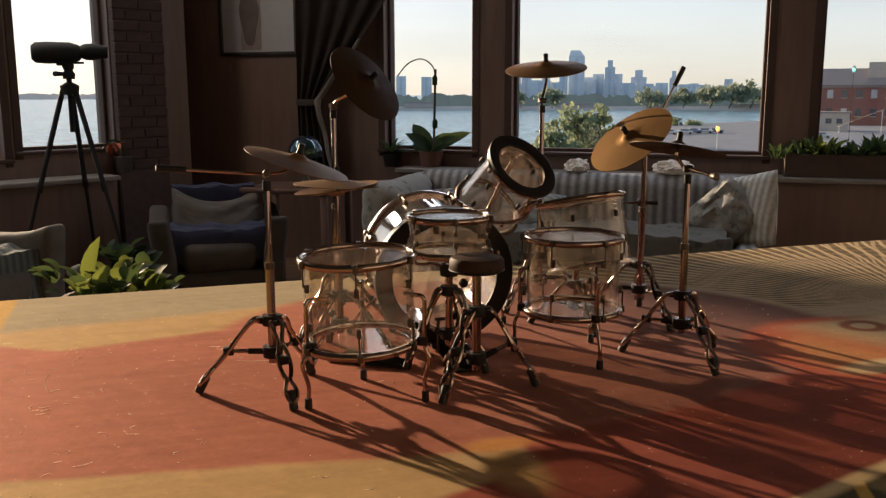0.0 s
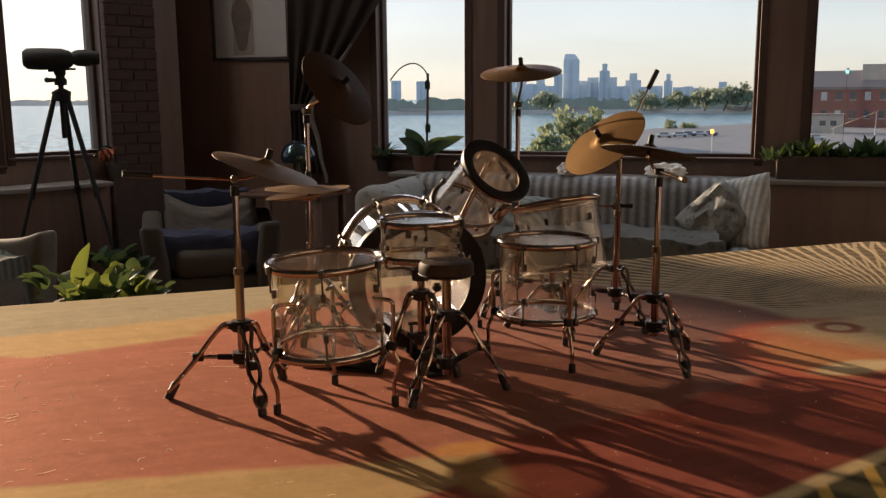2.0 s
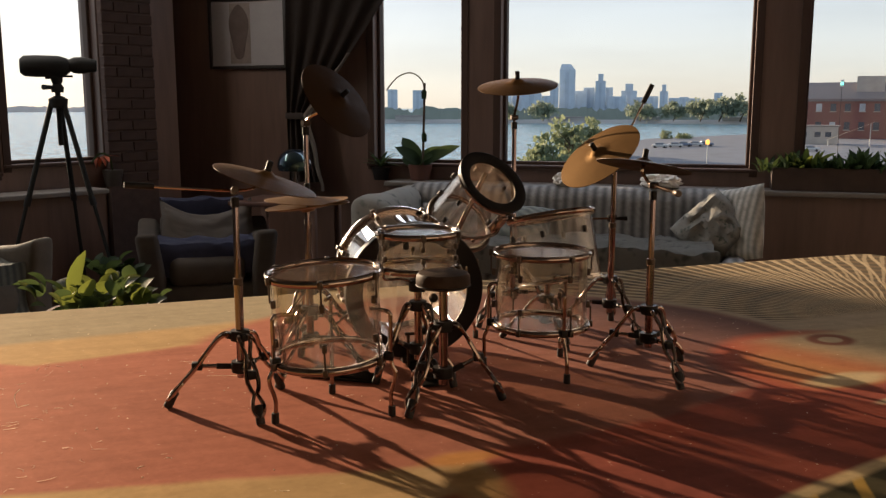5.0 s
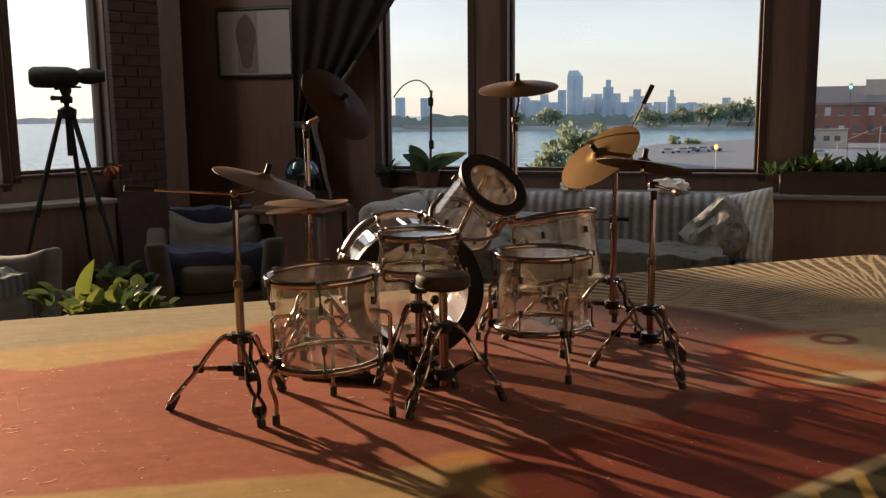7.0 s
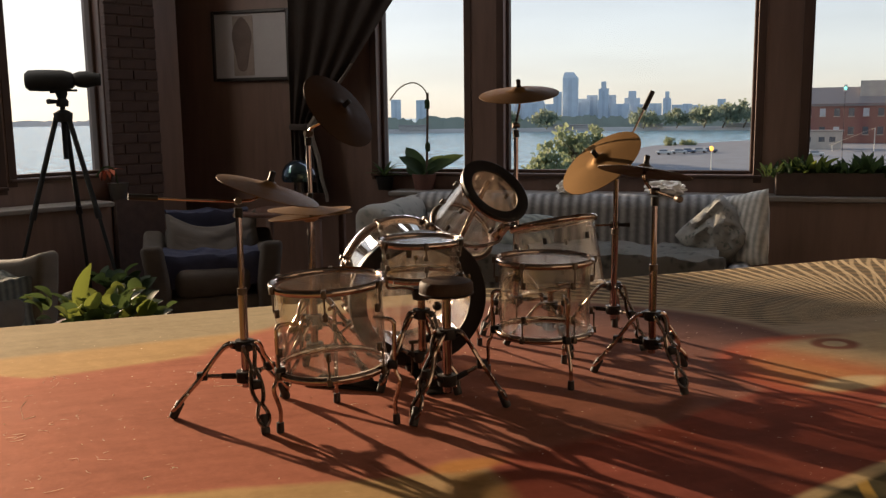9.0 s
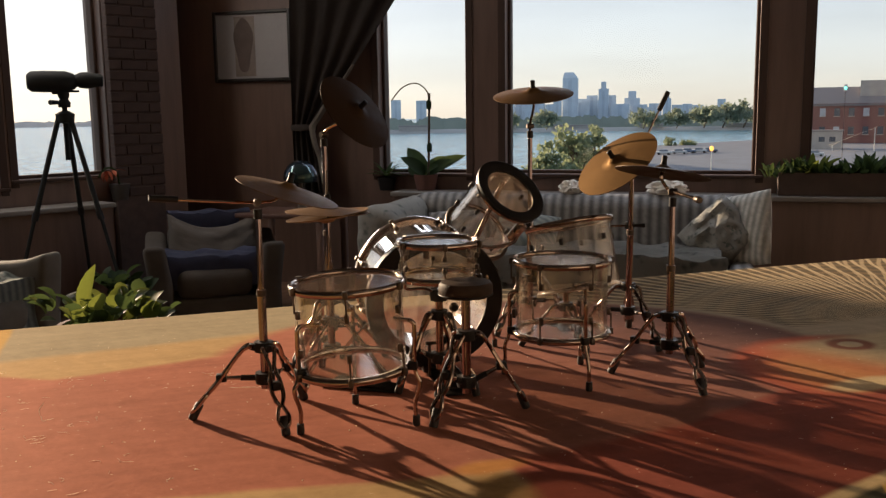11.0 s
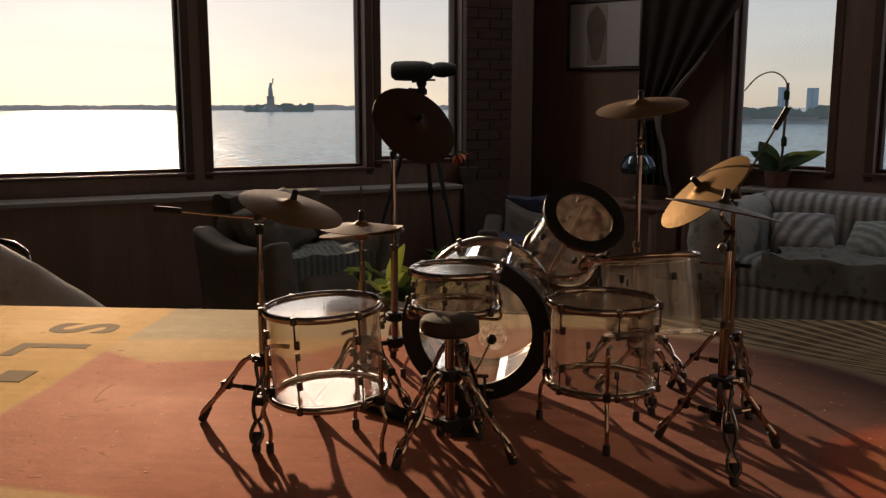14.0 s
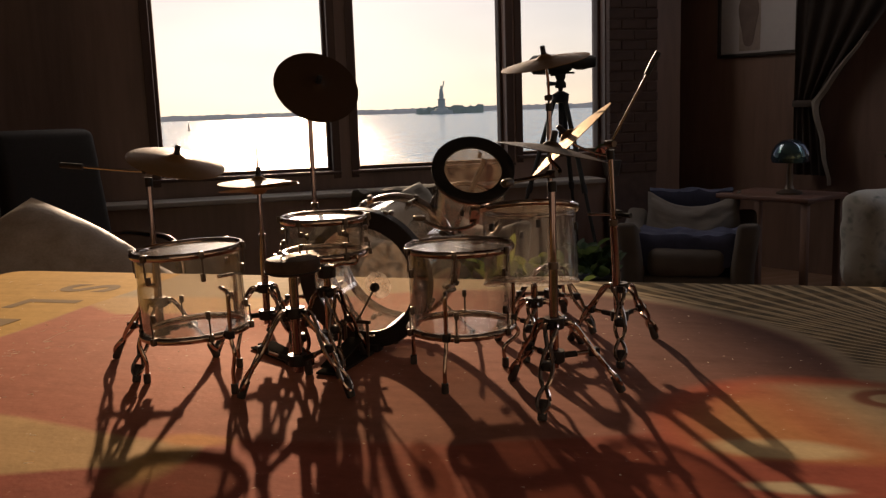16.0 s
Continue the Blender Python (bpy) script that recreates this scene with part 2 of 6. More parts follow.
CURTAIN = mat("curtain_cloth", (0.036, 0.027, 0.023), 0.9, 0, 0.2, 10, 0.3, 200)
LINING = mat("curtain_lining", (0.24, 0.21, 0.18), 0.9, 0, 0.2, 10)
CREAM = mat("cream_cotton", (0.62, 0.56, 0.48), 0.9, 0, 0.12, 9, 0.5, 130)
BEIGE = mat("beige_cloth", (0.052, 0.043, 0.035), 0.95, 0, 0.25, 9, 0.5, 160)
BEIGE_PALE = mat("pale_beige_cloth", (0.074, 0.064, 0.055), 0.95, 0, 0.2, 9, 0.5, 160)
BEIGE_OLIVE = mat("olive_slipcover", (0.092, 0.080, 0.064), 0.95, 0, 0.25, 9, 0.5, 160)
BLUE = mat("blue_grey_cloth", (0.055, 0.062, 0.11), 0.95, 0, 0.3, 9, 0.5, 160)
STRIPE = striped("striped_sofa_cloth", (0.105, 0.104, 0.104), (0.27, 0.268, 0.262), 5.5)
STRIPE2 = striped("striped_throw_cloth", (0.11, 0.13, 0.125), (0.22, 0.24, 0.22), 9, 1)
FLORAL = blotched("leaf_print_cloth", (0.060, 0.080, 0.066), (0.21, 0.205, 0.185), 24, 1.4)
FLORAL_DARK = blotched("faded_leaf_print_cloth", (0.085, 0.095, 0.082), (0.21, 0.205, 0.185), 14)
PILLOW_COTTON = leafy_mat("thin_white_cotton", (0.42, 0.38, 0.34), (0.20, 0.16, 0.12))
STRIPE_PALE = striped("pale_striped_cloth", (0.28, 0.28, 0.25), (0.50, 0.48, 0.43), 9)
LEAF = leafy_mat("leaf_green", (0.036, 0.070, 0.020), (0.15, 0.17, 0.03))
LEAF_DARK = leafy_mat("leaf_dark_green", (0.021, 0.042, 0.017), (0.06, 0.085, 0.025))
TERRACOTTA = mat("terracotta", (0.10, 0.042, 0.03), 0.75, 0, 0.2, 20)
SOIL = mat("soil", (0.03, 0.02, 0.015), 0.95, 0, 0.3, 60, 0.6, 90)
SCOPE = mat("scope_case", (0.012, 0.013, 0.012), 0.75, 0, 0.2, 30, spec=0.3)
BRICK = mat("brick", (0.052, 0.031, 0.025), 0.85, 0, 0.3, 12, 0.4, 80)
MORTAR = mat("mortar", (0.078, 0.052, 0.044), 0.95, 0, 0.2, 20, 0.3, 80)

# ---- mesh helpers ----


def part(name, bm, material, parent=None, label="", smooth=True):
    me = bpy.data.meshes.new(name)
    bm.normal_update()
    bm.to_mesh(me)
    bm.free()
    me.materials.append(material)
    if smooth:
        me.shade_smooth()
        if hasattr(me, "set_sharp_from_angle"):
            me.set_sharp_from_angle(angle=radians(40))
    ob = new(name, me)
    if parent is not None:
        ob.parent = parent
    if label:
        ob["label"] = label
    return ob


def thing(name, m, label, category, group="", kind=""):
    ob = new(name)
    ob.empty_display_size = 0.02
    ob.matrix_world = m
    return tagged(ob, label, category, group, kind)


def at(x, y, z, rz=0):
    return pose(x, y, z, 0, 0, rz)


def box(c, size, m=None, bm=None, bevel=0.0, seg=2):
    bm = bm or bmesh.new()
    r = bmesh.ops.create_cube(bm, size=1.0)
    vs = r["verts"]
    bmesh.ops.scale(bm, vec=size, verts=vs)
    if bevel:
        es = list({e for v in vs for e in v.link_edges})
        out = bmesh.ops.bevel(bm, geom=es, offset=bevel, segments=seg, affect="EDGES", profile=0.5)
        vs = list({v for f in out["faces"] for v in f.verts} | {v for v in vs if v.is_valid})
    bmesh.ops.translate(bm, vec=c, verts=vs)
    if m is not None:
        bmesh.ops.transform(bm, matrix=m, verts=vs)
    return bm


def lathe(profile, m=None, bm=None, seg=40, closed=False):
    """Turn a list of (radius, height) round z."""
    bm = bm or bmesh.new()
    m = m or Matrix()
    rings = []
    for r, z in profile:
        if r < 1e-7:
            rings.append([bm.verts.new(m @ Vector((0, 0, z)))])
        else:
            rings.append([bm.verts.new(m @ Vector((r * math.cos(2 * math.pi * i / seg), r * math.sin(2 * math.pi * i / seg), z))) for i in range(seg)])
    pairs = list(zip(rings, rings[1:]))
    if closed:
        pairs.append((rings[-1], rings[0]))
    for a, b in pairs:
        for i in range(seg):
            j = (i + 1) % seg
            if len(a) == 1 and len(b) == 1:
                continue
            if len(a) == 1:
                bm.faces.new((a[0], b[j], b[i]))
            elif len(b) == 1:
                bm.faces.new((a[i], a[j], b[0]))
            else:
                bm.faces.new((a[i], a[j], b[j], b[i]))
    return bm


def torus(R, r, z=0.0, m=None, bm=None, seg=48, flat=1.0):
    return lathe([(R + r * math.cos(a), z + flat * r * math.sin(a)) for a in [2 * math.pi * k / 10 for k in range(10)]], m, bm, seg, True)


def tube(pts, r, bm=None, sides=8):
    """A round rod through points; r may be one radius or one for each point."""
    bm = bm or bmesh.new()
    pts = [Vector(p) for p in pts]
    rs = r if isinstance(r, (list, tuple)) else [r] * len(pts)
    rings, side = [], None
    for i, p in enumerate(pts):
        t = (pts[min(i + 1, len(pts) - 1)] - pts[max(i - 1, 0)]).normalized()
        if side is None:
            side = t.cross(Vector((0, 0, 1)))
            if side.length < 1e-4:
                side = t.cross(Vector((1, 0, 0)))
        side = (side - t * side.dot(t)).normalized()
        up = t.cross(side)
        rings.append([bm.verts.new(p + rs[i] * (math.cos(a) * side + math.sin(a) * up)) for a in [2 * math.pi * k / sides for k in range(sides)]])
    for a, b in zip(rings, rings[1:]):
        for k in range(sides):
            j = (k + 1) % sides
            bm.faces.new((a[k], a[j], b[j], b[k]))
    bm.faces.new(list(reversed(rings[0])))
    bm.faces.new(rings[-1])
    return bm


def bend(pts, n=5):
    """Points of a smooth curve through pts."""
    pts = [Vector(p) for p in pts]
    out = []
    for i in range(len(pts) - 1):
        p0, p1, p2, p3 = pts[max(i - 1, 0)], pts[i], pts[i + 1], pts[min(i + 2, len(pts) - 1)]
        for k in range(n):
            t = k / n
            out.append(0.5 * ((2 * p1) + (p2 - p0) * t + (2 * p0 - 5 * p1 + 4 * p2 - p3) * t * t + (3 * p1 - p0 - 3 * p2 + p3) * t ** 3))
    return out + [pts[-1]]


def frame_z(origin, axis, spin=0.0):
    """A pose at origin whose z runs along axis."""
    return Matrix.Translation(origin) @ Vector(axis).to_track_quat("Z", "Y").to_matrix().to_4x4() @ pose(0, 0, 0, 0, 0, spin)


def cushion(w, h, t, m=None, bm=None, n=14, crumple=0.1, seed=0.0, rounding=0.0):
    """A stuffed cushion lying in xy, thickest in the middle, with pinched corners and soft folds."""
    bm = bm or bmesh.new()
    m = m or Matrix()
    grids = []
    for sgn in (1, -1):
        g = []
        for i in range(n + 1):
            row = []
            for j in range(n + 1):
                u, v = 2 * i / n - 1, 2 * j / n - 1
                k = (max(1 - abs(u) ** 2.6, 0) * max(1 - abs(v) ** 2.6, 0)) ** 0.45
                f = noise.noise(Vector((u * 1.7 + seed, v * 1.7, sgn * 3))) * crumple + noise.noise(Vector((u * 5 + seed, v * 5, sgn))) * crumple * 0.4
                pinch = 1 - 0.06 * (1 - abs(u * v)) * (abs(u) ** 4 + abs(v) ** 4)
                row.append(Vector((u * w / 2 * pinch * math.sqrt(1 - rounding * v * v / 2), v * h / 2 * pinch * math.sqrt(1 - rounding * u * u / 2), sgn * t / 2 * k * (1 + f * 2) + 0.12 * w * f * (1 - k))))
            g.append(row)
        grids.append(g)
    vs = {}
    for s in (0, 1):
        for i in range(n + 1):
            for j in range(n + 1):
                edge = i in (0, n) or j in (0, n)
                if s == 1 and edge:
                    vs[s, i, j] = vs[0, i, j]
                else:
                    vs[s, i, j] = bm.verts.new(m @ grids[s][i][j])
    for s in (0, 1):
        for i in range(n):
            for j in range(n):
                q = [vs[s, i, j], vs[s, i + 1, j], vs[s, i + 1, j + 1], vs[s, i, j + 1]]
                bm.faces.new(q if s == 0 else q[::-1])
    return bm


def soft_box(size, c=(0, 0, 0), r=0.06, m=None, lumps=0.015, seed=0.0, cuts=6):
    """An upholstered block: rounded, and a little uneven."""
    bm = box((0, 0, 0), size, bevel=r, seg=4)
    bmesh.ops.subdivide_edges(bm, edges=[e for e in bm.edges if e.calc_length() > 0.15], cuts=cuts, use_grid_fill=True)
    for v in bm.verts:
        f = noise.noise(v.co * 3 + Vector((seed, 0, 0))) * lumps + noise.noise(v.co * 11 + Vector((seed, 5, 0))) * lumps * 0.4
        v.co += v.co.normalized() * f
    bmesh.ops.translate(bm, vec=c, verts=bm.verts)
    if m is not None:
        bmesh.ops.transform(bm, matrix=m, verts=bm.verts)
    return bm


def leaf(length, width, m, bm, droop=0.3, n=6):
    """One pointed leaf along +x, folded at its midrib and drooping to its tip."""
    rows = []
    for i in range(n + 1):
        u = i / n
        wd = width / 2 * math.sin(math.pi * min(u ** 0.85 * 0.98 + 0.02, 1)) ** 0.65
        z = -droop * length * u * u
        rows.append([bm.verts.new(m @ Vector((length * u, s * wd, z + abs(s) * wd * 0.35))) for s in (-1, 0, 1)])
    for a, b in zip(rows, rows[1:]):
        for k in (0, 1):
            bm.faces.new((a[k], b[k], b[k + 1], a[k + 1]))
    return bm



def rumple(w, d, m, amp=0.02, seed=0.0, hang=0.0, n=30):
    """A crumpled cloth w by d lying in xy; its outer hang on both x ends drops down."""
    bm = bmesh.new()
    rows = []
    for i in range(n + 1):
        row = []
        for j in range(n + 1):
            x, y = (i / n - 0.5) * w, (j / n - 0.5) * d
            q = Vector((x * 4 + seed, y * 4, seed))
            f = (1 - 2 * abs(noise.noise(q))) + 0.5 * (1 - 2 * abs(noise.noise(q * 2.3)))
            over = max(abs(x) - (w / 2 - hang), 0)
            edge = 1 + 0.10 * noise.noise(Vector((x * 6, y * 6, seed + 4)))
            row.append(bm.verts.new(m @ Vector(((abs(x) - over * 0.9) * (1 if x > 0 else -1) * edge, y * edge, amp * f - over * (1 + 0.2 * f)))))
        rows.append(row)
    for a, b in zip(rows, rows[1:]):
        for j in range(n):
            bm.faces.new((a[j], b[j], b[j + 1], a[j + 1]))
    bmesh.ops.solidify(bm, geom=bm.faces[:], thickness=0.008)
    return bm

# ---- the room ----
WL, ZC = -5.75, 3.40                       # left window wall, ceiling height
PO, PA = Vector((-5.75, 4.12, 0)), 24.0    # start and bearing of the long window wall
PM = pose(PO.x, PO.y, 0, 0, 0, PA)         # its frame: x along the wall, y outward
PLEN = 7.2


def structure(name, bm, material, label, category, smooth=False):
    ob = part(name, bm, material, None, "", smooth)
    return tagged(ob, label, category, "", "structure")


def wall_with_holes(lo, hi, holes, depth, m, top=ZC):
    """Wall along x from lo to hi, from y 0 to depth, with openings (x0, x1, z0, z1)."""
    bm = bmesh.new()
    x = lo
    for x0, x1, z0, z1 in sorted(holes):
        if x0 > x:
            box(((x + x0) / 2, depth / 2, top / 2), (x0 - x, depth, top), m, bm)
        box(((x0 + x1) / 2, depth / 2, z0 / 2), (x1 - x0, depth, z0), m, bm)
        box(((x0 + x1) / 2, depth / 2, (z1 + top) / 2), (x1 - x0, depth, top - z1), m, bm)
        x = x1
    if hi > x:
        box(((x + hi) / 2, depth / 2, top / 2), (hi - x, depth, top), m, bm)
    return bm


# left wall: x of its frame runs along +y of the room, y outward (-x)
LM = pose(WL, 0, 0, 0, 0, 90)
LEFT_WINDOWS = [(0.055, 1.16, 0.84, 3.20), (1.33, 2.385, 0.84, 3.20), (2.50, 3.125, 0.885, 3.20)]
RIGHT_WINDOWS = [(1.23, 1.885, 0.845, 3.20), (2.168, 3.82, 0.845, 3.20), (4.135, 5.9, 0.845, 3.20)]
structure("wall_west", wall_with_holes(-4.2, 3.5, LEFT_WINDOWS, 0.22, LM), WOOD_DARK, "dark wood-clad wall with three tall windows", "wall")
structure("wall_north", wall_with_holes(-0.95, PLEN, RIGHT_WINDOWS, 0.22, PM), WOOD_DARK, "dark wood-clad wall with wide windows", "wall")
structure("wall_return", box((-6.22, 3.61, ZC / 2), (0.94, 0.22, ZC)), WOOD_DARK, "short dark return wall beside the windows", "wall")
structure("wall_corner", box((-6.58, 3.72, ZC / 2), (0.2, 0.4, ZC)), WOOD_DARK, "short dark corner wall", "wall")
far = PM @ Vector((PLEN, 0, 0))
structure("wall_east", box((far.x + 0.1, (far.y - 4.2) / 2, ZC / 2), (0.2, far.y + 4.4, ZC)), PLASTER, "plain plaster wall", "wall")
structure("wall_south", box(((WL + far.x) / 2, -4.3, ZC / 2), (far.x - WL + 0.4, 0.2, ZC)), PLASTER, "plain plaster wall", "wall")


def slab(z, t):
    bm = bmesh.new()
    a, b = PM @ Vector((-0.95, 0.25, 0)), PM @ Vector((PLEN + 0.3, 0.25, 0))
    ring = [(WL - 0.22, -4.4), (far.x + 0.2, -4.4), (b.x, b.y), (a.x, a.y), (-6.69, 3.5), (WL - 0.22, 3.5)]
    lo, hi = [bm.verts.new((x, y, z)) for x, y in ring], [bm.verts.new((x, y, z + t)) for x, y in ring]
    bm.faces.new(lo[::-1]), bm.faces.new(hi)
    for i in range(6):
        j = (i + 1) % 6
        bm.faces.new((lo[i], lo[j], hi[j], hi[i]))
    return bm


structure("floor", slab(-0.15, 0.15), WOOD_FLOOR, "dark wooden floor", "floor")
structure("ceiling", slab(ZC, 0.15), CEILING, "plain painted ceiling", "ceiling")


def window(name, hole, m, sash=0.0):
    x0, x1, z0, z1 = hole
    w = thing(name, m @ at((x0 + x1) / 2, 0, z0), "tall window in a dark stained wooden frame", "window", "windows", "structure")
    W, H, f, d = x1 - x0, z1 - z0, 0.022, 0.07
    fr = bmesh.new()
    for c, s in (((-W / 2 + f / 2, 0.11, H / 2), (f, d, H - 0.004)), ((W / 2 - f / 2, 0.11, H / 2), (f, d, H - 0.004)), ((0, 0.11, f / 2), (W - 2 * f, d, f)), ((0, 0.11, H - f / 2), (W - 2 * f, d, f))):
        box(c, s, None, fr, 0.004, 1)
    part("window_frame", fr, FRAME_WOOD, w, smooth=False)
    bm = bmesh.new()
    bm.faces.new([bm.verts.new((sx * (W / 2 - f), 0.11, z)) for sx, z in ((-1, f), (1, f), (1, H - f), (-1, H - f))])
    pane = part("pane", bm, PANE, w, "clear glass pane", False)
    pane.visible_shadow = False
    ins = bmesh.new()
    for c, s in (((-W / 2 - 0.025, -0.005, H / 2), (0.05, 0.008, H + 0.10)), ((W / 2 + 0.025, -0.005, H / 2), (0.05, 0.008, H + 0.10)), ((0, -0.005, H + 0.025), (W, 0.008, 0.05))):
        box(c, s, None, ins, 0.002, 1)
    part("casing", ins, FRAME_WOOD, w, smooth=False)
    part("window_sill", box((0, 0.01, -0.012), (W + 0.10, 0.09, 0.022), bevel=0.005, seg=2), FRAME_WOOD, w, smooth=False)
    return w


for i, h in enumerate(LEFT_WINDOWS):
    window("window_%d" % (i + 1), h, LM)
for i, h in enumerate(RIGHT_WINDOWS):
    window("window_%d" % (i + 4), h, PM)

# the ledge that runs under the windows, boxed in below
structure("ledge_west", box((-0.3, -0.15, 0.70), (6.6, 0.27, 0.03), LM, bevel=0.006), LEDGE, "pale painted ledge under the windows", "ledge")
structure("ledge_box_west", box((-0.3, -0.12, 0.342), (6.6, 0.21, 0.684), LM), WOOD_DARK, "dark panelled box under the ledge", "panelling")
structure("ledge_north", box((4.2, -0.14, 0.715), (5.6, 0.25, 0.03), PM, bevel=0.006), LEDGE, "dull painted ledge under the windows", "ledge")
structure("ledge_box_north", box((4.2, -0.12, 0.349), (5.6, 0.21, 0.698), PM), WOOD_DARK, "dark panelled box under the ledge", "panelling")

# ---- the bar-height table with its painted top ----
TZ = 1.068
TU, TV = Vector((0.494, 0.869, 0)), Vector((0.869, -0.494, 0))   # along the far edge; from it towards the near side
TO = Vector((-0.905, 0.145, TZ))


def on_table(u, v, z=0.0):
    return TO + TU * u + TV * v + Vector((0, 0, z))


def print_material():
    m, n, l, b = nodes_of("printed_lacquer")
    co, sep, nz = n.new("ShaderNodeTexCoord"), n.new("ShaderNodeSeparateXYZ"), n.new("ShaderNodeTexNoise")
    nz.inputs["Scale"].default_value, nz.inputs["Detail"].default_value = 9, 3
    l.new(co.outputs["Object"], nz.inputs["Vector"])
    warp, sub = n.new("ShaderNodeVectorMath"), n.new("ShaderNodeVectorMath")
    sub.operation, warp.operation = "SUBTRACT", "MULTIPLY_ADD"
    sub.inputs[1].default_value = (0.5, 0.5, 0.5)
    warp.inputs[1].default_value = (0.014, 0.014, 0)
    l.new(nz.outputs["Color"], sub.inputs[0]), l.new(sub.outputs[0], warp.inputs[0]), l.new(co.outputs["Object"], warp.inputs[2])
    l.new(warp.outputs[0], sep.inputs[0])
    U, V = sep.outputs[0], sep.outputs[1]

    def math_(op, a, c=None, clamp=False):
        k = n.new("ShaderNodeMath")
        k.operation, k.use_clamp = op, clamp
        for i, x in enumerate((a, c)):
            if x is None:
                continue
            if isinstance(x, (int, float)):
                k.inputs[i].default_value = x
            else:
                l.new(x, k.inputs[i])
        return k.outputs[0]

    def ramp(x, lo, hi):
        k = n.new("ShaderNodeMapRange")
        k.interpolation_type = "SMOOTHSTEP"
        k.inputs[1].default_value, k.inputs[2].default_value = lo, hi
        l.new(x, k.inputs[0])
        return k.outputs[0]

    def plane(a, c, d, soft=0.006):
        """1 where a*u + c*v > d."""
        return ramp(math_("SUBTRACT", math_("ADD", math_("MULTIPLY", U, a), math_("MULTIPLY", V, c)), d), -soft, soft)

    def disc(u, v, ru, rv, soft=0.04):
        """1 inside an ellipse."""
        x = math_("POWER", math_("DIVIDE", math_("SUBTRACT", U, u), ru), 2)
        y = math_("POWER", math_("DIVIDE", math_("SUBTRACT", V, v), rv), 2)
        return math_("SUBTRACT", 1.0, ramp(math_("SQRT", math_("ADD", x, y)), 1 - soft, 1 + soft))

    def over(base, mask, color):
        k = n.new("ShaderNodeMix")
        k.data_type = "RGBA"
        l.new(mask, k.inputs[0])
        if isinstance(base, tuple):
            k.inputs[6].default_value = (*base, 1)
        else:
            l.new(base, k.inputs[6])
        if isinstance(color, tuple):
            k.inputs[7].default_value = (*color, 1)
        else:
            l.new(color, k.inputs[7])
        return k.outputs[2]

    both = lambda a, c: math_("MULTIPLY", a, c)
    either = lambda a, c: math_("MAXIMUM", a, c)
    beige, red, yellow, olive = (0.365, 0.242, 0.118), (0.315, 0.122, 0.082), (0.376, 0.234, 0.074), (0.105, 0.085, 0.058)
    col = over(beige, plane(1, 0, 0.50, 0.05), (0.388, 0.296, 0.194))
    # a cooler grey strip along the far edge
    col = over(col, plane(-0.09, -1, -0.145, 0.010), (0.265, 0.220, 0.145))
    # engraved field at the far right: two crossing sets of fine pale rays round one centre
    du, dv = math_("SUBTRACT", U, 0.985), math_("SUBTRACT", V, 0.285)
    rad = math_("SQRT", math_("ADD", math_("POWER", du, 2), math_("POWER", dv, 2)))
    ang = math_("MULTIPLY", math_("ARCTAN2", dv, du), 104)
    rays = [ramp(math_("SINE", math_("ADD", ang, math_("MULTIPLY", rad, k))), 0.42, 0.95) for k in (24, -24)]
    ripple = ramp(math_("SINE", math_("MULTIPLY", rad, 240)), -1.0, 1.0)
    col = over(col, plane(1, -0.35, 0.64, 0.01), (0.34, 0.27, 0.185))
    field = both(plane(1, -0.35, 0.64, 0.01), plane(0, -1, -0.262, 0.010))
    ground = over(olive, ripple, (0.165, 0.120, 0.072))
    col = over(col, field, over(ground, either(rays[0], math_("MULTIPLY", rays[1], 0.7)), (0.42, 0.33, 0.21)))
    col = over(col, both(plane(1, 0, 0.64, 0.02), disc(0.60, 0.31, 0.270, 0.270, 0.02)), (0.30, 0.24, 0.17))
    # red field: a band with a pointed far corner, and a disc
    band = both(both(plane(1, 0, 0.222), either(plane(-0.65, 1, 0.018), plane(0.19, 1, 0.245))), both(plane(0.165, -1, -0.380, 0.004), plane(-1, 0, -0.60)))
    disc_red = both(disc(0.60, 0.31, 0.255, 0.255), either(plane(1, 0, 0.514), plane(0.165, -1, -0.380)))
    col = over(col, either(band, disc_red), over(red, plane(1, 0, 0.52, 0.10), (0.235, 0.105, 0.078)))
    # the disc turns dark grey-violet towards its far right rim
    rim = both(disc(0.60, 0.31, 0.255, 0.255), both(plane(1, -0.55, 0.55, 0.14), plane(0, -1, -0.33, 0.08)))
    col = over(col, math_("MULTIPLY", rim, 0.85), (0.097, 0.059, 0.055))
    # the lower red border
    low = both(either(plane(0.36, 1, 0.670, 0.004), plane(0.10, 1, 0.504, 0.006)), either(plane(1, 0, 0.514, 0.004), both(plane(0.36, 1, 0.670, 0.004), plane(1, 0, 0.40, 0.02))))
    col = over(col, low, (0.228, 0.068, 0.048))
    col = over(col, disc(0.500, 0.486, 0.014, 0.03, 0.5), (0.342, 0.217, 0.097))
    col = over(col, disc(0.503, 0.457, 0.020, 0.008, 0.5), (0.410, 0.194, 0.068))
    # flames: a red arc, orange within, a pale wedge crossed by a red stripe
    col = over(col, disc(0.838, 0.378, 0.098, 0.088, 0.10), (0.325, 0.085, 0.052))
    flame = disc(0.842, 0.384, 0.078, 0.070, 0.30)
    col = over(col, flame, (0.360, 0.165, 0.070))
    pale_wedge = both(plane(1, -0.48, 0.668, 0.045), both(plane(0, 1, 0.306, 0.012), plane(-1, 0, -0.98, 0.02)))
    col = over(col, both(pale_wedge, plane(-0.15, -1, -0.545, 0.01)), (0.430, 0.335, 0.205))
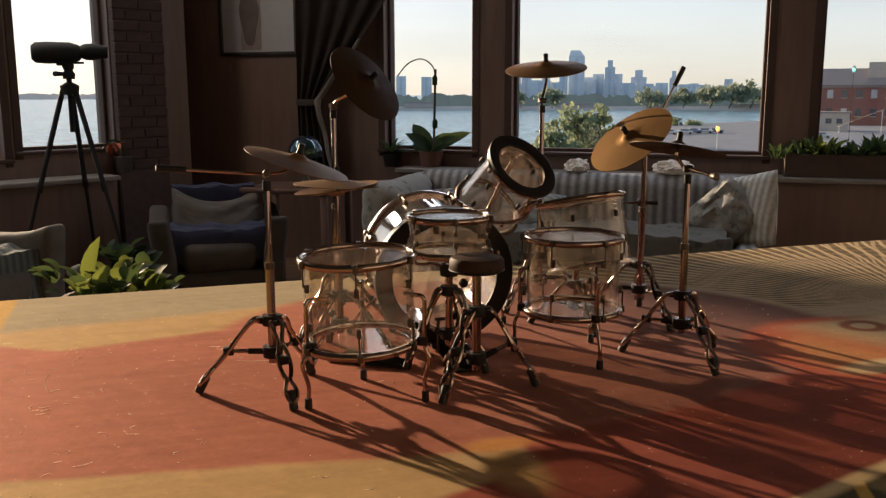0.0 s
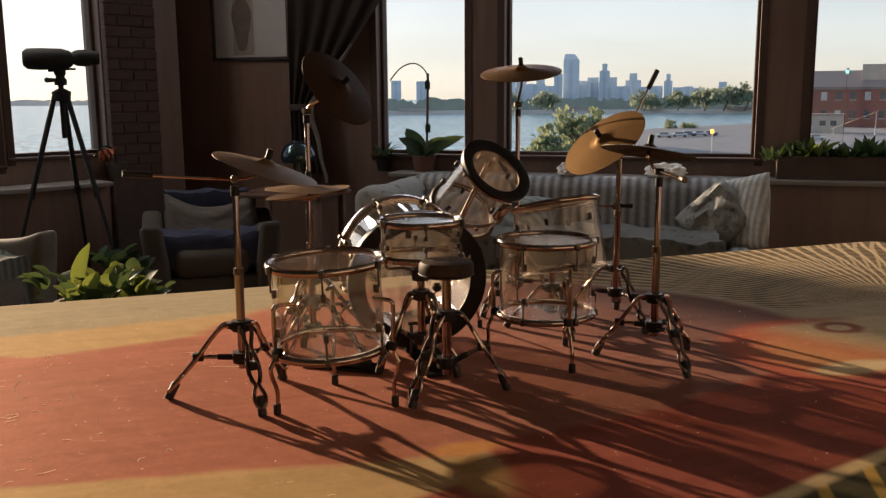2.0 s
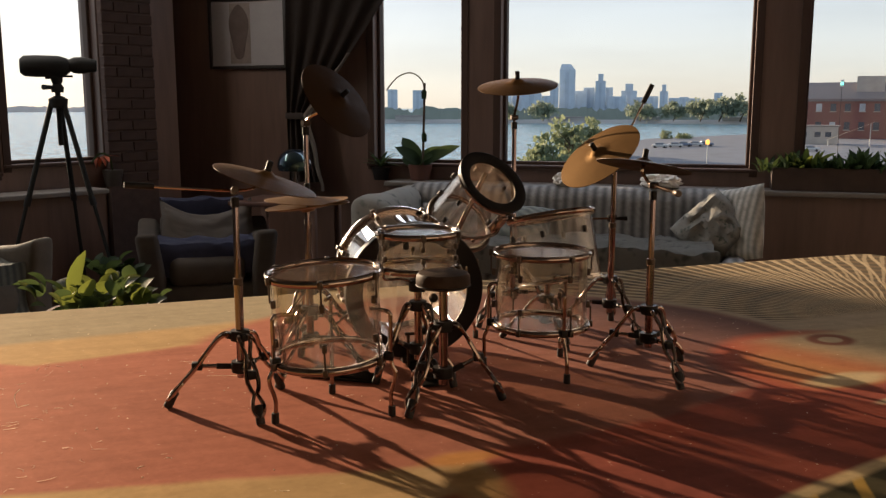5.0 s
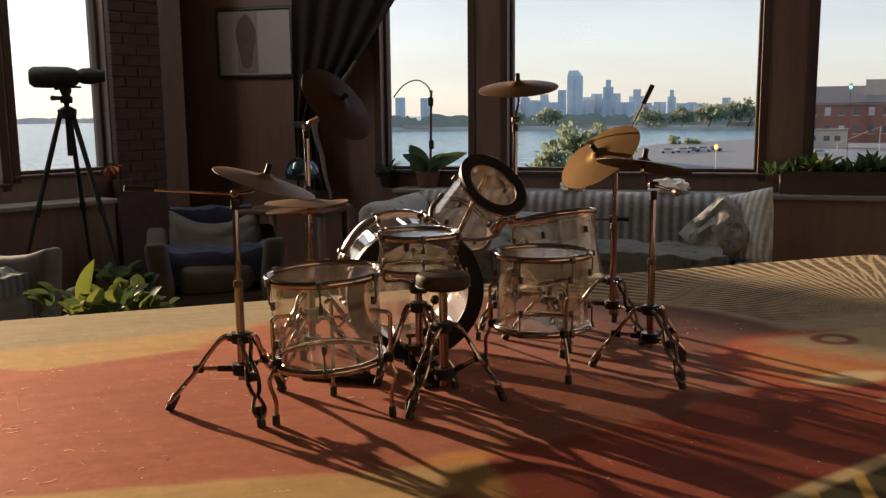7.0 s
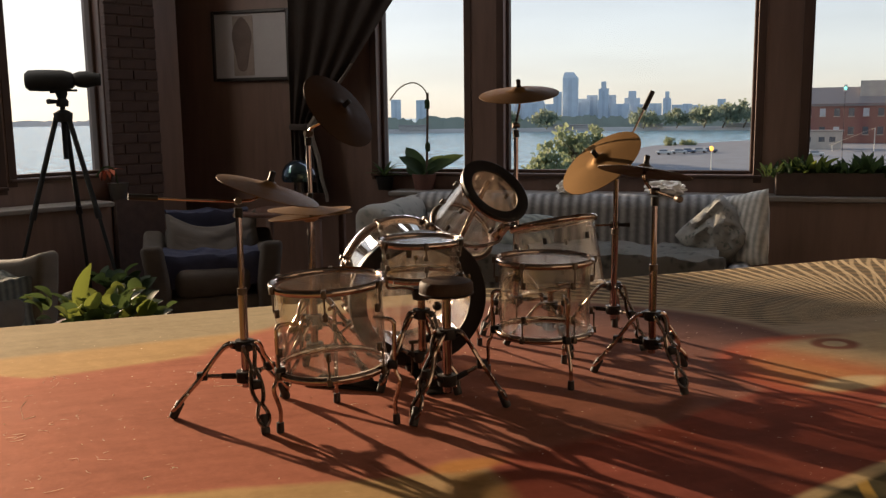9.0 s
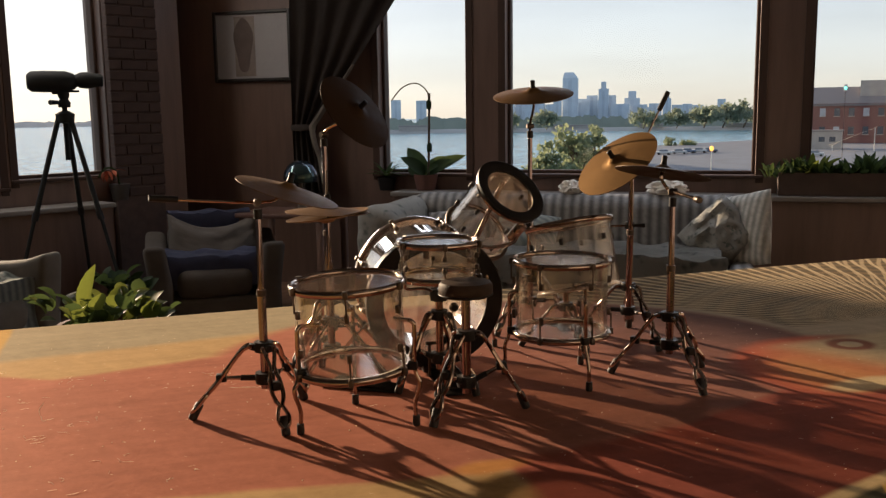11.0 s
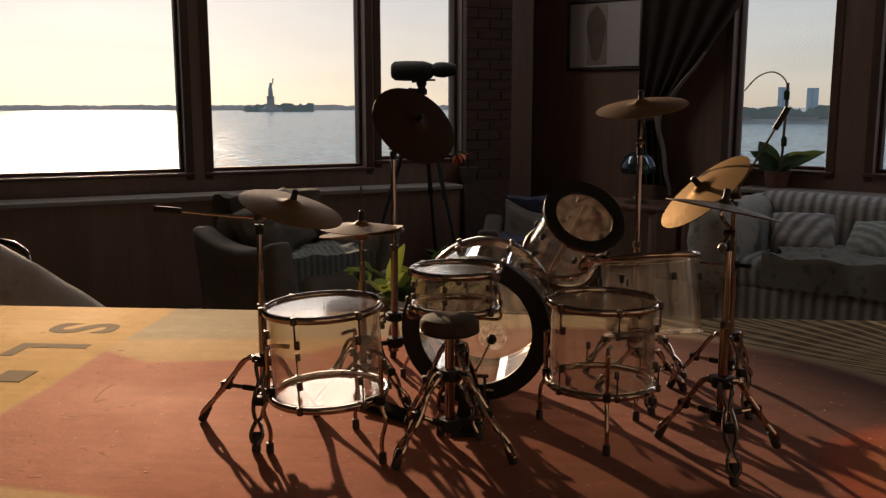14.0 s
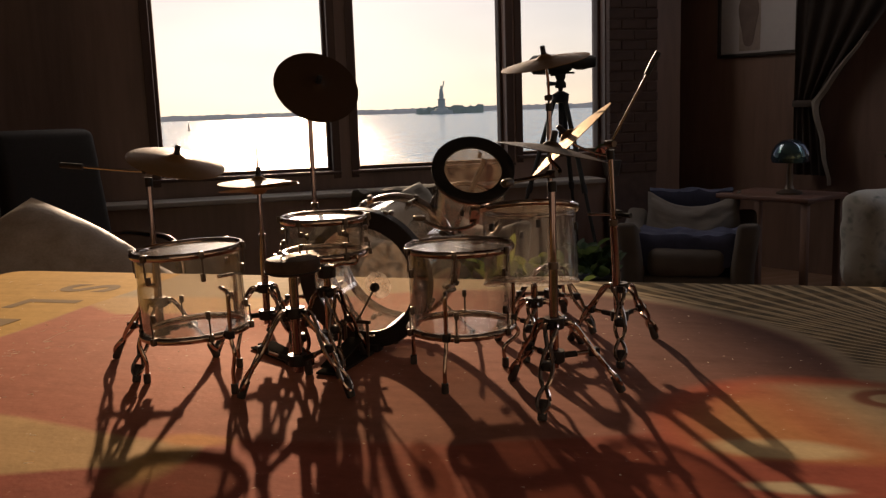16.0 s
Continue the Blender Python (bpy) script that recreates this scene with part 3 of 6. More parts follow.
    stripe = both(both(plane(1, -0.48, 0.634, 0.022), plane(-1, 0.48, -0.656, 0.026)), plane(0, 1, 0.315, 0.01))
    col = over(col, math_("MULTIPLY", both(stripe, plane(0, -1, -0.46, 0.02)), 0.7), (0.340, 0.095, 0.050))
    col = over(col, disc(0.803, 0.414, 0.034, 0.012, 0.35), (0.456, 0.342, 0.194))
    col = over(col, both(plane(0, 1, 0.428, 0.006), plane(1, 0, 0.72, 0.02)), (0.245, 0.070, 0.048))
    col = over(col, disc(0.806, 0.460, 0.020, 0.006, 0.4), (0.410, 0.325, 0.205))
    col = over(col, disc(0.870, 0.327, 0.020, 0.018, 0.2), (0.228, 0.097, 0.063))
    col = over(col, disc(0.870, 0.327, 0.010, 0.009, 0.2), (0.410, 0.319, 0.205))
    # near right: dark leaves with yellow strokes behind a pale line
    dark = plane(0.25, 1, 0.719, 0.003)
    col = over(col, plane(0.25, 1, 0.710, 0.003), (0.593, 0.467, 0.262))
    strokes = ramp(math_("SINE", math_("ADD", math_("MULTIPLY", U, 210), math_("MULTIPLY", V, 120))), 0.55, 0.9)
    col = over(col, dark, over((0.085, 0.078, 0.046), strokes, (0.456, 0.308, 0.085)))
    # yellow end panel
    col = over(col, plane(-1, 0, -0.222, 0.003), yellow)
    # broad fading, fine grain and worn specks
    n2, n3 = n.new("ShaderNodeTexNoise"), n.new("ShaderNodeTexNoise")
    n2.inputs["Scale"].default_value, n2.inputs["Detail"].default_value = 5, 5
    n3.inputs["Scale"].default_value, n3.inputs["Detail"].default_value = 260, 3
    l.new(co.outputs["Object"], n2.inputs["Vector"]), l.new(co.outputs["Object"], n3.inputs["Vector"])
    g = math_("ADD", math_("MULTIPLY", n2.outputs[0], 0.5), math_("MULTIPLY", n3.outputs[0], 0.22))
    sc = n.new("ShaderNodeVectorMath")
    sc.operation = "SCALE"
    l.new(col, sc.inputs[0])
    n4, sm, rt = n.new("ShaderNodeTexNoise"), n.new("ShaderNodeMapping"), n.new("ShaderNodeMapping")
    rt.inputs["Rotation"].default_value = (0, 0, 0.7)
    sm.inputs["Scale"].default_value = (75, 48, 1)
    n4.inputs["Scale"].default_value, n4.inputs["Detail"].default_value, n4.inputs["Distortion"].default_value = 1.0, 7, 0.6
    l.new(co.outputs["Object"], rt.inputs[0]), l.new(rt.outputs[0], sm.inputs[0]), l.new(sm.outputs[0], n4.inputs["Vector"])
    g = math_("ADD", g, math_("MULTIPLY", math_("SUBTRACT", n4.outputs[0], 0.5), 0.42))
    n5, s5 = n.new("ShaderNodeTexNoise"), n.new("ShaderNodeMapping")
    s5.inputs["Scale"].default_value, s5.inputs["Rotation"].default_value = (7, 95, 1), (0, 0, 0.12)
    n5.inputs["Scale"].default_value, n5.inputs["Detail"].default_value = 1.0, 6
    l.new(co.outputs["Object"], s5.inputs[0]), l.new(s5.outputs[0], n5.inputs["Vector"])
    g = math_("ADD", g, math_("MULTIPLY", math_("SUBTRACT", n5.outputs[0], 0.5), 0.40))
    l.new(math_("ADD", g, 0.695), sc.inputs["Scale"])
    specks = ramp(n3.outputs[0], 0.70, 0.76)
    l.new(over(sc.outputs[0], math_("MULTIPLY", specks, 0.5), (0.62, 0.50, 0.36)), b.inputs["Base Color"])
    k = n.new("ShaderNodeMapRange")
    k.inputs[1].default_value, k.inputs[2].default_value, k.inputs[3].default_value, k.inputs[4].default_value = 0.3, 0.7, 0.64, 0.80
    l.new(n2.outputs[0], k.inputs[0]), l.new(k.outputs[0], b.inputs["Roughness"])
    b.inputs["Specular IOR Level"].default_value = 0.002
    b.inputs["Metallic"].default_value = 0.12
    b.inputs["Specular Tint"].default_value = (1.0, 0.90, 0.80, 1)
    bp = n.new("ShaderNodeBump")
    bp.inputs["Strength"].default_value, bp.inputs["Distance"].default_value = 0.3, 0.0006
    l.new(n3.outputs[0], bp.inputs["Height"]), l.new(bp.outputs[0], b.inputs["Normal"])
    return m


PRINT = print_material()
table = thing("bar_table", Matrix.Translation((0, 0, 0)), "bar-height table with a printed red, beige and yellow lacquered top", "table")


def rounded_slab(L, W, r, z0, z1):
    bm = bmesh.new()
    ring = []
    for cx, cy, a0 in ((L - r, W - r, 0), (r, W - r, 90), (r, r, 180), (L - r, r, 270)):
        ring += [(cx + r * math.cos(radians(a0 + 90 * k / 8)), cy + r * math.sin(radians(a0 + 90 * k / 8))) for k in range(9)]
    prof = [(0.0, z0), (0.004, z0), (0.0, z0 + 0.004), (0.0, z1 - 0.005), (0.0015, z1 - 0.0015), (0.005, z1)]
    rows = []
    for inset, z in prof[1:]:
        rows.append([bm.verts.new((L / 2 + (x - L / 2) * (1 - inset * 2 / L), W / 2 + (y - W / 2) * (1 - inset * 2 / W), z)) for x, y in ring])
    for a, b2 in zip(rows, rows[1:]):
        for i in range(len(ring)):
            j = (i + 1) % len(ring)
            bm.faces.new((a[i], a[j], b2[j], b2[i]))
    bm.faces.new(rows[0][::-1]), bm.faces.new(rows[-1])
    bmesh.ops.recalc_face_normals(bm, faces=bm.faces)
    return bm


TABM = Matrix(((TU.x, TV.x, 0, TO.x), (TU.y, TV.y, 0, TO.y), (0, 0, 1, 0), (0, 0, 0, 1)))
# the frame (u, v, z) is left-handed, so v is kept as -y of the object
top_bm = rounded_slab(1.235, 1.02, 0.022, TZ - 0.035, TZ)
top = part("tabletop", top_bm, PRINT, table, "printed lacquered top", True)
top.matrix_local = TABM
for u, v in ((0.1, 0.1), (1.13, 0.1), (0.1, 0.92), (1.13, 0.92)):
    p = on_table(u, v, 0)
    part("leg", box((p.x, p.y, (TZ - 0.036) / 2), (0.06, 0.06, TZ - 0.036), bevel=0.006), WOOD_DARK, table)

INK_GREY = mat("printed_grey_ink", (0.262, 0.174, 0.074), 0.8, 0, 0.15, 60, spec=0.02)
LETTERS = Matrix(((TV.x, TU.x, 0, 0), (TV.y, TU.y, 0, 0), (0, 0, 1, 0), (0, 0, 0, 1)))   # read towards the near side
for word, u, v in (("S", 0.140, 0.070), ("L", 0.142, 0.140)):
    cu = bpy.data.curves.new("lettering", "FONT")
    cu.body, cu.size, cu.offset = word, 0.084, 0.0022
    tmp = new("lettering", cu)
    me = bpy.data.meshes.new_from_object(tmp.evaluated_get(bpy.context.evaluated_depsgraph_get()))
    bpy.data.objects.remove(tmp)
    me.name = "lettering"
    me.materials.clear()
    me.materials.append(INK_GREY)
    ob = new("lettering", me)
    ob.parent = table
    ob["label"] = "grey printed letter"
    ob.matrix_local = Matrix.Translation(on_table(u, v, 0.0002)) @ LETTERS
for u0, u1, v0, v1 in ((0.172, 0.196, 0.222, 0.250), (0.140, 0.150, 0.222, 0.262)):
    c = on_table((u0 + u1) / 2, (v0 + v1) / 2, 0.0002)
    part("printed_bar", box((0, 0, 0), (v1 - v0, u1 - u0, 0.0002), Matrix.Translation(c) @ LETTERS), INK_GREY, table, "grey printed bar", False)

# ---- outside ----
WATER_Z = -15.0


def bearing(az, d, z=0.0):
    return Vector((d * math.cos(radians(az)), d * math.sin(radians(az)), z))


def water_material():
    m, n, l, b = nodes_of("bay_water")
    co, bp = n.new("ShaderNodeTexCoord"), n.new("ShaderNodeBump")
    n1, n2, ad = n.new("ShaderNodeTexNoise"), n.new("ShaderNodeTexNoise"), n.new("ShaderNodeMath")
    n1.inputs["Scale"].default_value, n1.inputs["Detail"].default_value = 0.16, 6
    n2.inputs["Scale"].default_value, n2.inputs["Detail"].default_value = 0.6, 4
    ad.operation = "ADD"
    l.new(co.outputs["Object"], n1.inputs["Vector"]), l.new(co.outputs["Object"], n2.inputs["Vector"])
    l.new(n1.outputs[0], ad.inputs[0]), l.new(n2.outputs[0], ad.inputs[1])
    l.new(ad.outputs[0], bp.inputs["Height"]), l.new(bp.outputs[0], b.inputs["Normal"])
    bp.inputs["Strength"].default_value, bp.inputs["Distance"].default_value = 0.8, 0.8
    n3, mr, sv = n.new("ShaderNodeTexNoise"), n.new("ShaderNodeMapRange"), n.new("ShaderNodeVectorMath")
    n3.inputs["Scale"].default_value, n3.inputs["Detail"].default_value = 0.30, 6
    mr.inputs[1].default_value, mr.inputs[2].default_value, mr.inputs[3].default_value, mr.inputs[4].default_value = 0.36, 0.64, 0.45, 1.6
    sv.operation = "SCALE"
    sv.inputs[0].default_value = (0.145, 0.275, 0.355)
    l.new(co.outputs["Object"], n3.inputs["Vector"])
    l.new(n3.outputs[0], mr.inputs[0]), l.new(mr.outputs[0], sv.inputs["Scale"]), l.new(sv.outputs[0], b.inputs["Base Color"])
    b.inputs["Roughness"].default_value = 0.18
    b.inputs["Specular IOR Level"].default_value = 0.15
    return m


def disc_sheet(r, z):
    bm = bmesh.new()
    bm.faces.new([bm.verts.new((r * math.cos(a), r * math.sin(a), z)) for a in [2 * math.pi * k / 64 for k in range(64)]])
    return bm


structure("water", disc_sheet(4800, WATER_Z), water_material(), "wide rippled bay water under evening light", "water")

# distance haze painted in: tower colours are paled towards blue-grey
FAR_BLUE = distant("haze_paled_towers", (0.5, 0.575, 0.66))
FAR_SHADE = distant("haze_paled_tower_glass", (0.42, 0.49, 0.58))
# trees, stone, shore and statue also carry haze in their base colours
FAR_TREES = distant("haze_paled_trees", (0.21, 0.25, 0.22))
FAR_LAND = distant("haze_paled_stone", (0.38, 0.38, 0.37))
FAR_WARM = distant("haze_paled_shore", (0.5, 0.455, 0.415))
STATUE = distant("haze_paled_copper", (0.36, 0.38, 0.37))
rnd = random.Random(7)


def lumpy_strip(az0, az1, d, z0, h, depth, material, name, label, seed, rough=1.0, step=0.25):
    """A low wooded shore as one uneven mass."""
    bm = bmesh.new()
    rows = []
    k = int((az1 - az0) / step)
    for i in range(k + 1):
        az = az0 + i * step
        hh = h * (0.60 + 0.40 * rough * noise.noise(Vector((az * 0.8, seed, 0))) + 0.30 * rough * (0.4 - abs(noise.noise(Vector((az * 1.9, seed, 3))))) * 2 + 0.10 * rough * noise.noise(Vector((az * 7, seed, 5))))
        rows.append([bm.verts.new(bearing(az, dd, z)) for dd, z in ((d, z0), (d + depth * 0.1, z0 + max(hh, h * 0.12)), (d + depth, z0 + max(hh, h * 0.12) * 0.9), (d + depth, z0))])
    for a, b2 in zip(rows, rows[1:]):
        for j in range(3):
            bm.faces.new((a[j], b2[j], b2[j + 1], a[j + 1]))
    return tagged(part(name, bm, material), label, "shoreline", "", "structure")


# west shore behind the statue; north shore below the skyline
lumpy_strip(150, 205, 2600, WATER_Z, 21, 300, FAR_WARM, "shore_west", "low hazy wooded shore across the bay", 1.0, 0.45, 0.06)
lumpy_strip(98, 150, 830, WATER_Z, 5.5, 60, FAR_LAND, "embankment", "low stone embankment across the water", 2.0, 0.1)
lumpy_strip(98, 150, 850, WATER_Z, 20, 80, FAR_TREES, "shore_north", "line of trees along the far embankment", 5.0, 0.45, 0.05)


# house colours lightened too, haze put into the paint
FAR_HOUSE = distant("haze_paled_house_wall", (0.4, 0.38, 0.36))
FAR_ROOF = distant("haze_paled_house_roof", (0.3, 0.28, 0.28))
for k in range(9):
    az = 103.5 + k * 4.9 + rnd.uniform(-0.7, 0.7)
    w, h = rnd.uniform(18, 42), rnd.uniform(2.2, 3.8)
    t = thing("far_house", Matrix.Translation(bearing(az, 838, WATER_Z + 2.5)) @ pose(0, 0, 0, 0, 0, az + 90), "low pale house among the trees across the water", "house", "far houses")
    part("wall", box((0, 0, h / 2), (w, 8, h)), FAR_HOUSE, t, smooth=False)
    part("roof", box((0, 0, h + 0.6), (w + 1, 9, 1.2)), FAR_ROOF, t, smooth=False)


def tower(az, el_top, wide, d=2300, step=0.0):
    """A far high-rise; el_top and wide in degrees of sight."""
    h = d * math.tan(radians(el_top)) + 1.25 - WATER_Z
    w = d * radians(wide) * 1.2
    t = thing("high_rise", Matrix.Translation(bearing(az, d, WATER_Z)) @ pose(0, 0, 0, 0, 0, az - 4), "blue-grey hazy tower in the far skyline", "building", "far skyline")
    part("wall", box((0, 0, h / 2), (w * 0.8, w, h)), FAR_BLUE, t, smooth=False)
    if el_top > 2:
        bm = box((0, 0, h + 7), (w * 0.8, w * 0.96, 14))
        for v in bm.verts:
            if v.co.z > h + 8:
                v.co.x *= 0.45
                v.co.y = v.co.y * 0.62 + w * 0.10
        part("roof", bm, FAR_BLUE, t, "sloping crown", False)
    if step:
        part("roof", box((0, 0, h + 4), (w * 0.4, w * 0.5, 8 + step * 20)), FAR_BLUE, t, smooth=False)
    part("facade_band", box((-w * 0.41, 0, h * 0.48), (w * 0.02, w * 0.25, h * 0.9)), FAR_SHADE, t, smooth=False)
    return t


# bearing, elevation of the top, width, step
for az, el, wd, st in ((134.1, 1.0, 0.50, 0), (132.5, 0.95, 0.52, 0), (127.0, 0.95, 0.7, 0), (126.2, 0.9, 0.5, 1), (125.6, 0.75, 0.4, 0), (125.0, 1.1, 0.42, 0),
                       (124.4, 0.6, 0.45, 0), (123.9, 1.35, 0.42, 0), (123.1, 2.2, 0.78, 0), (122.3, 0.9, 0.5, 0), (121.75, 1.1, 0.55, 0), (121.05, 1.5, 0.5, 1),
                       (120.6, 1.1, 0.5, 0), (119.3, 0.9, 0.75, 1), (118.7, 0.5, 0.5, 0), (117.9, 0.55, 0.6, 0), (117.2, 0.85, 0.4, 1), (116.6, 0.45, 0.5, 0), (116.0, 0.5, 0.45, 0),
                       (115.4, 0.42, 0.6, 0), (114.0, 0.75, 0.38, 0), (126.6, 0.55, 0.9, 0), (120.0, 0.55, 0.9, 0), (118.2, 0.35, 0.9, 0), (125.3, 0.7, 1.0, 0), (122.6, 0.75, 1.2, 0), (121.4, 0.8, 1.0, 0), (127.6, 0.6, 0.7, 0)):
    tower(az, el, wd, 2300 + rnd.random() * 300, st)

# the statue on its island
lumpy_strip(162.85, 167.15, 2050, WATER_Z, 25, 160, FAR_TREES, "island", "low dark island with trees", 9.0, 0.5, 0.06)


def liberty():
    d = 2040
    t = bearing(165.5, d, WATER_Z)
    s = 1.22 * d / 1579.0  # metres for one unit of sight
    bm = bmesh.new()
    prof = [(13, 0), (12, 5), (7.5, 5.4), (7, 8), (4.2, 8.4), (3.9, 20), (4.5, 20.4), (4.5, 21.4), (2.3, 21.8), (2.7, 25), (2.2, 31), (1.8, 34.5), (1.0, 36), (0.8, 37), (1.1, 38.4), (0.9, 39.8), (0.0, 40.4)]
    lathe([(r * s * 1.3, z * s * 1.0) for r, z in prof], Matrix.Translation(t), bm, 10)
    tube([t + Vector((0, 0, 35 * s)) + bearing(75, 1.4 * s), t + Vector((0, 0, 42 * s)) + bearing(75, 3.6 * s), t + Vector((0, 0, 46 * s)) + bearing(75, 4.0 * s)], [1.1 * s, 0.85 * s, 1.2 * s], bm, 6)
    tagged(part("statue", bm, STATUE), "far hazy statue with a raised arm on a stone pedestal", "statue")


liberty()

# the near pier, north-east
PIER = mat("pier_asphalt", (0.12, 0.14, 0.175), 0.9, 0, 0.2, 0.2)
bm = bmesh.new()
pts = [bearing(122, 240), bearing(118, 330), bearing(110, 420), bearing(70, 420), bearing(60, 60), bearing(112, 70), bearing(119, 150)]
lo = [bm.verts.new((p.x, p.y, WATER_Z - 1)) for p in pts]
hi = [bm.verts.new((p.x, p.y, -10.5)) for p in pts]
bm.faces.new(hi[::-1])
for i in range(len(pts)):
    j = (i + 1) % len(pts)
    bm.faces.new((lo[i], hi[i], hi[j], lo[j]))
bmesh.ops.recalc_face_normals(bm, faces=bm.faces)
structure("ground", bm, PIER, "grey paved waterfront yard", "ground")
GZ = -10.5
BARK = mat("bark", (0.09, 0.065, 0.045), 0.9, 0, 0.3, 2, 0.4, 8)
FOLIAGE = leafy_mat("tree_foliage", (0.15, 0.19, 0.12), (0.32, 0.36, 0.20))


def tree(p, h, w, seed, group="waterfront trees", foliage=None):
    r = random.Random(seed)
    t = thing("tree", Matrix.Translation(p), "bushy green tree by the water", "tree", group)
    bm = tube([(0, 0, 0), (0.1 * w, 0, h * 0.3), (0.0, 0.05 * w, h * 0.6)], [h * 0.03, h * 0.022, h * 0.012])
    for k in range(5):
        a = r.random() * 6.28
        tube([(0, 0, h * (0.2 + 0.07 * k)), (math.cos(a) * w * 0.3, math.sin(a) * w * 0.3, h * (0.5 + 0.06 * k))], [h * 0.012, h * 0.005], bm, 5)
    part("trunk", bm, BARK, t)
    bm = bmesh.new()
    for _ in range(16):
        a, u = r.random() * 6.28, r.random() ** 0.5
        c = Vector((math.cos(a) * w * 0.42 * u, math.sin(a) * w * 0.42 * u, h * (0.32 + 0.56 * r.random() * (1.15 - 0.6 * u))))
        rr = w * r.uniform(0.10, 0.20)
        for k in range(60):
            q = c + Vector((r.gauss(0, 0.5), r.gauss(0, 0.5), r.gauss(0, 0.42))) * rr
            s = w * 0.036 * (0.5 + r.random())
            mm = Matrix.Translation(q) @ Euler((r.random() * 6, r.random() * 6, r.random() * 6)).to_matrix().to_4x4()
            bm.faces.new([bm.verts.new(mm @ Vector(v)) for v in ((-s, -s * 0.6, 0), (s, -s * 0.5, 0.1 * s), (s * 0.8, s * 0.7, 0), (-s * 0.7, s * 0.6, -0.1 * s))])
    part("crown", bm, foliage or FOLIAGE, t, smooth=False)
    return t


for az, d, dz, h, w, seed in ((122.9, 205, -3, 13, 13, 1), (123.9, 195, -4, 8.5, 12, 2), (121.7, 210, -3, 13, 12, 3), (125.0, 200, -4.5, 5.5, 11, 4), (122.3, 200, -4, 8, 11, 9), (120.6, 215, -3, 8, 9, 10),
                              (117.0, 330, -2.5, 7, 5, 5), (115.9, 335, -2.5, 5, 7, 6)):
    tree(bearing(az, d, GZ + dz), h, w, seed)

# far crowns get a paler leaf colour that holds the haze
FAR_FOLIAGE = leafy_mat("haze_paled_foliage", (0.20, 0.24, 0.18), (0.30, 0.34, 0.24))
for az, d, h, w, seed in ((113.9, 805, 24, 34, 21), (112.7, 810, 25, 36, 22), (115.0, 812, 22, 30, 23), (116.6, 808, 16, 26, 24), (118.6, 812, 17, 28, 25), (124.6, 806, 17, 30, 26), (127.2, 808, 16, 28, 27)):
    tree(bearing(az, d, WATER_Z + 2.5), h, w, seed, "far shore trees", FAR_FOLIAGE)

CARS = [mat("car_paint_white", (0.5, 0.5, 0.5), 0.35, 0.1, 0.05, 1), mat("car_paint_blue", (0.12, 0.16, 0.24), 0.3, 0.2, 0.05, 1)]


CAR_GLASS = mat("car_glazing", (0.16, 0.18, 0.21), 0.2, 0, 0.1, 1)


def car(p, rz, k):
    t = thing("car", Matrix.Translation(p) @ pose(0, 0, 0, 0, 0, rz), ("white", "dark blue")[k] + " parked car on the paved yard", "car", "parked cars")
    part("body", box((0, 0, 0.65), (4.3, 1.75, 0.7), bevel=0.2, seg=3), CARS[k], t)
    part("cabin", box((-0.2, 0, 1.2), (2.3, 1.5, 0.6), bevel=0.25, seg=3), CAR_GLASS, t, "glazed cabin")
    for x in (-1.35, 1.35):
        for y in (-0.8, 0.8):
            part("wheel", lathe([(0, -0.1), (0.32, -0.1), (0.32, 0.1), (0, 0.1)], pose(x, y, 0.32, 90, 0, 0), seg=14), RUBBER, t)


for az, d, rz, k in ((116.4, 262, 30, 0), (115.9, 268, 40, 1), (115.2, 270, 20, 0), (117.3, 258, 15, 0), (114.6, 272, 35, 1), (108.6, 250, 20, 0)):
    car(bearing(az, d, GZ), rz, k)

lamp_glow, _, _, b_ = nodes_of("sodium_glow")
b_.inputs["Emission Color"].default_value = (1.0, 0.42, 0.07, 1)
b_.inputs["Emission Strength"].default_value = 0.8
b_.inputs["Base Color"].default_value = (0.8, 0.35, 0.08, 1)
POLE = mat("pole_paint", (0.55, 0.55, 0.53), 0.6, 0, 0.1, 1)
sl = thing("street_lamp", Matrix.Translation(bearing(114.48, 150, GZ)), "pale street lamp with a lit amber lantern", "street lamp")
part("pole", tube([(0, 0, 0), (0, 0, 5.6)], [0.11, 0.08]), POLE, sl)
part("lantern", lathe([(0, 5.5), (0.25, 5.6), (0.34, 6.0), (0.22, 6.3), (0, 6.35)], seg=14), lamp_glow, sl, "glowing amber lantern")

REDBRICK = distant("far_red_brick", (0.21, 0.090, 0.078))
ROOFING = distant("grey_roofing", (0.19, 0.175, 0.18))
GLASS_DARK = mat("dark_glazing", (0.06, 0.07, 0.09), 0.15, 0, 0.1, 1)
GLASS_PALE = mat("pale_glazing", (0.40, 0.42, 0.45), 0.3, 0, 0.2, 0.5)
PALE = mat("pale_render", (0.40, 0.36, 0.32), 0.9, 0, 0.15, 0.4)
CANVAS = mat("pale_canvas", (0.62, 0.57, 0.50), 0.9, 0, 0.1, 0.5)


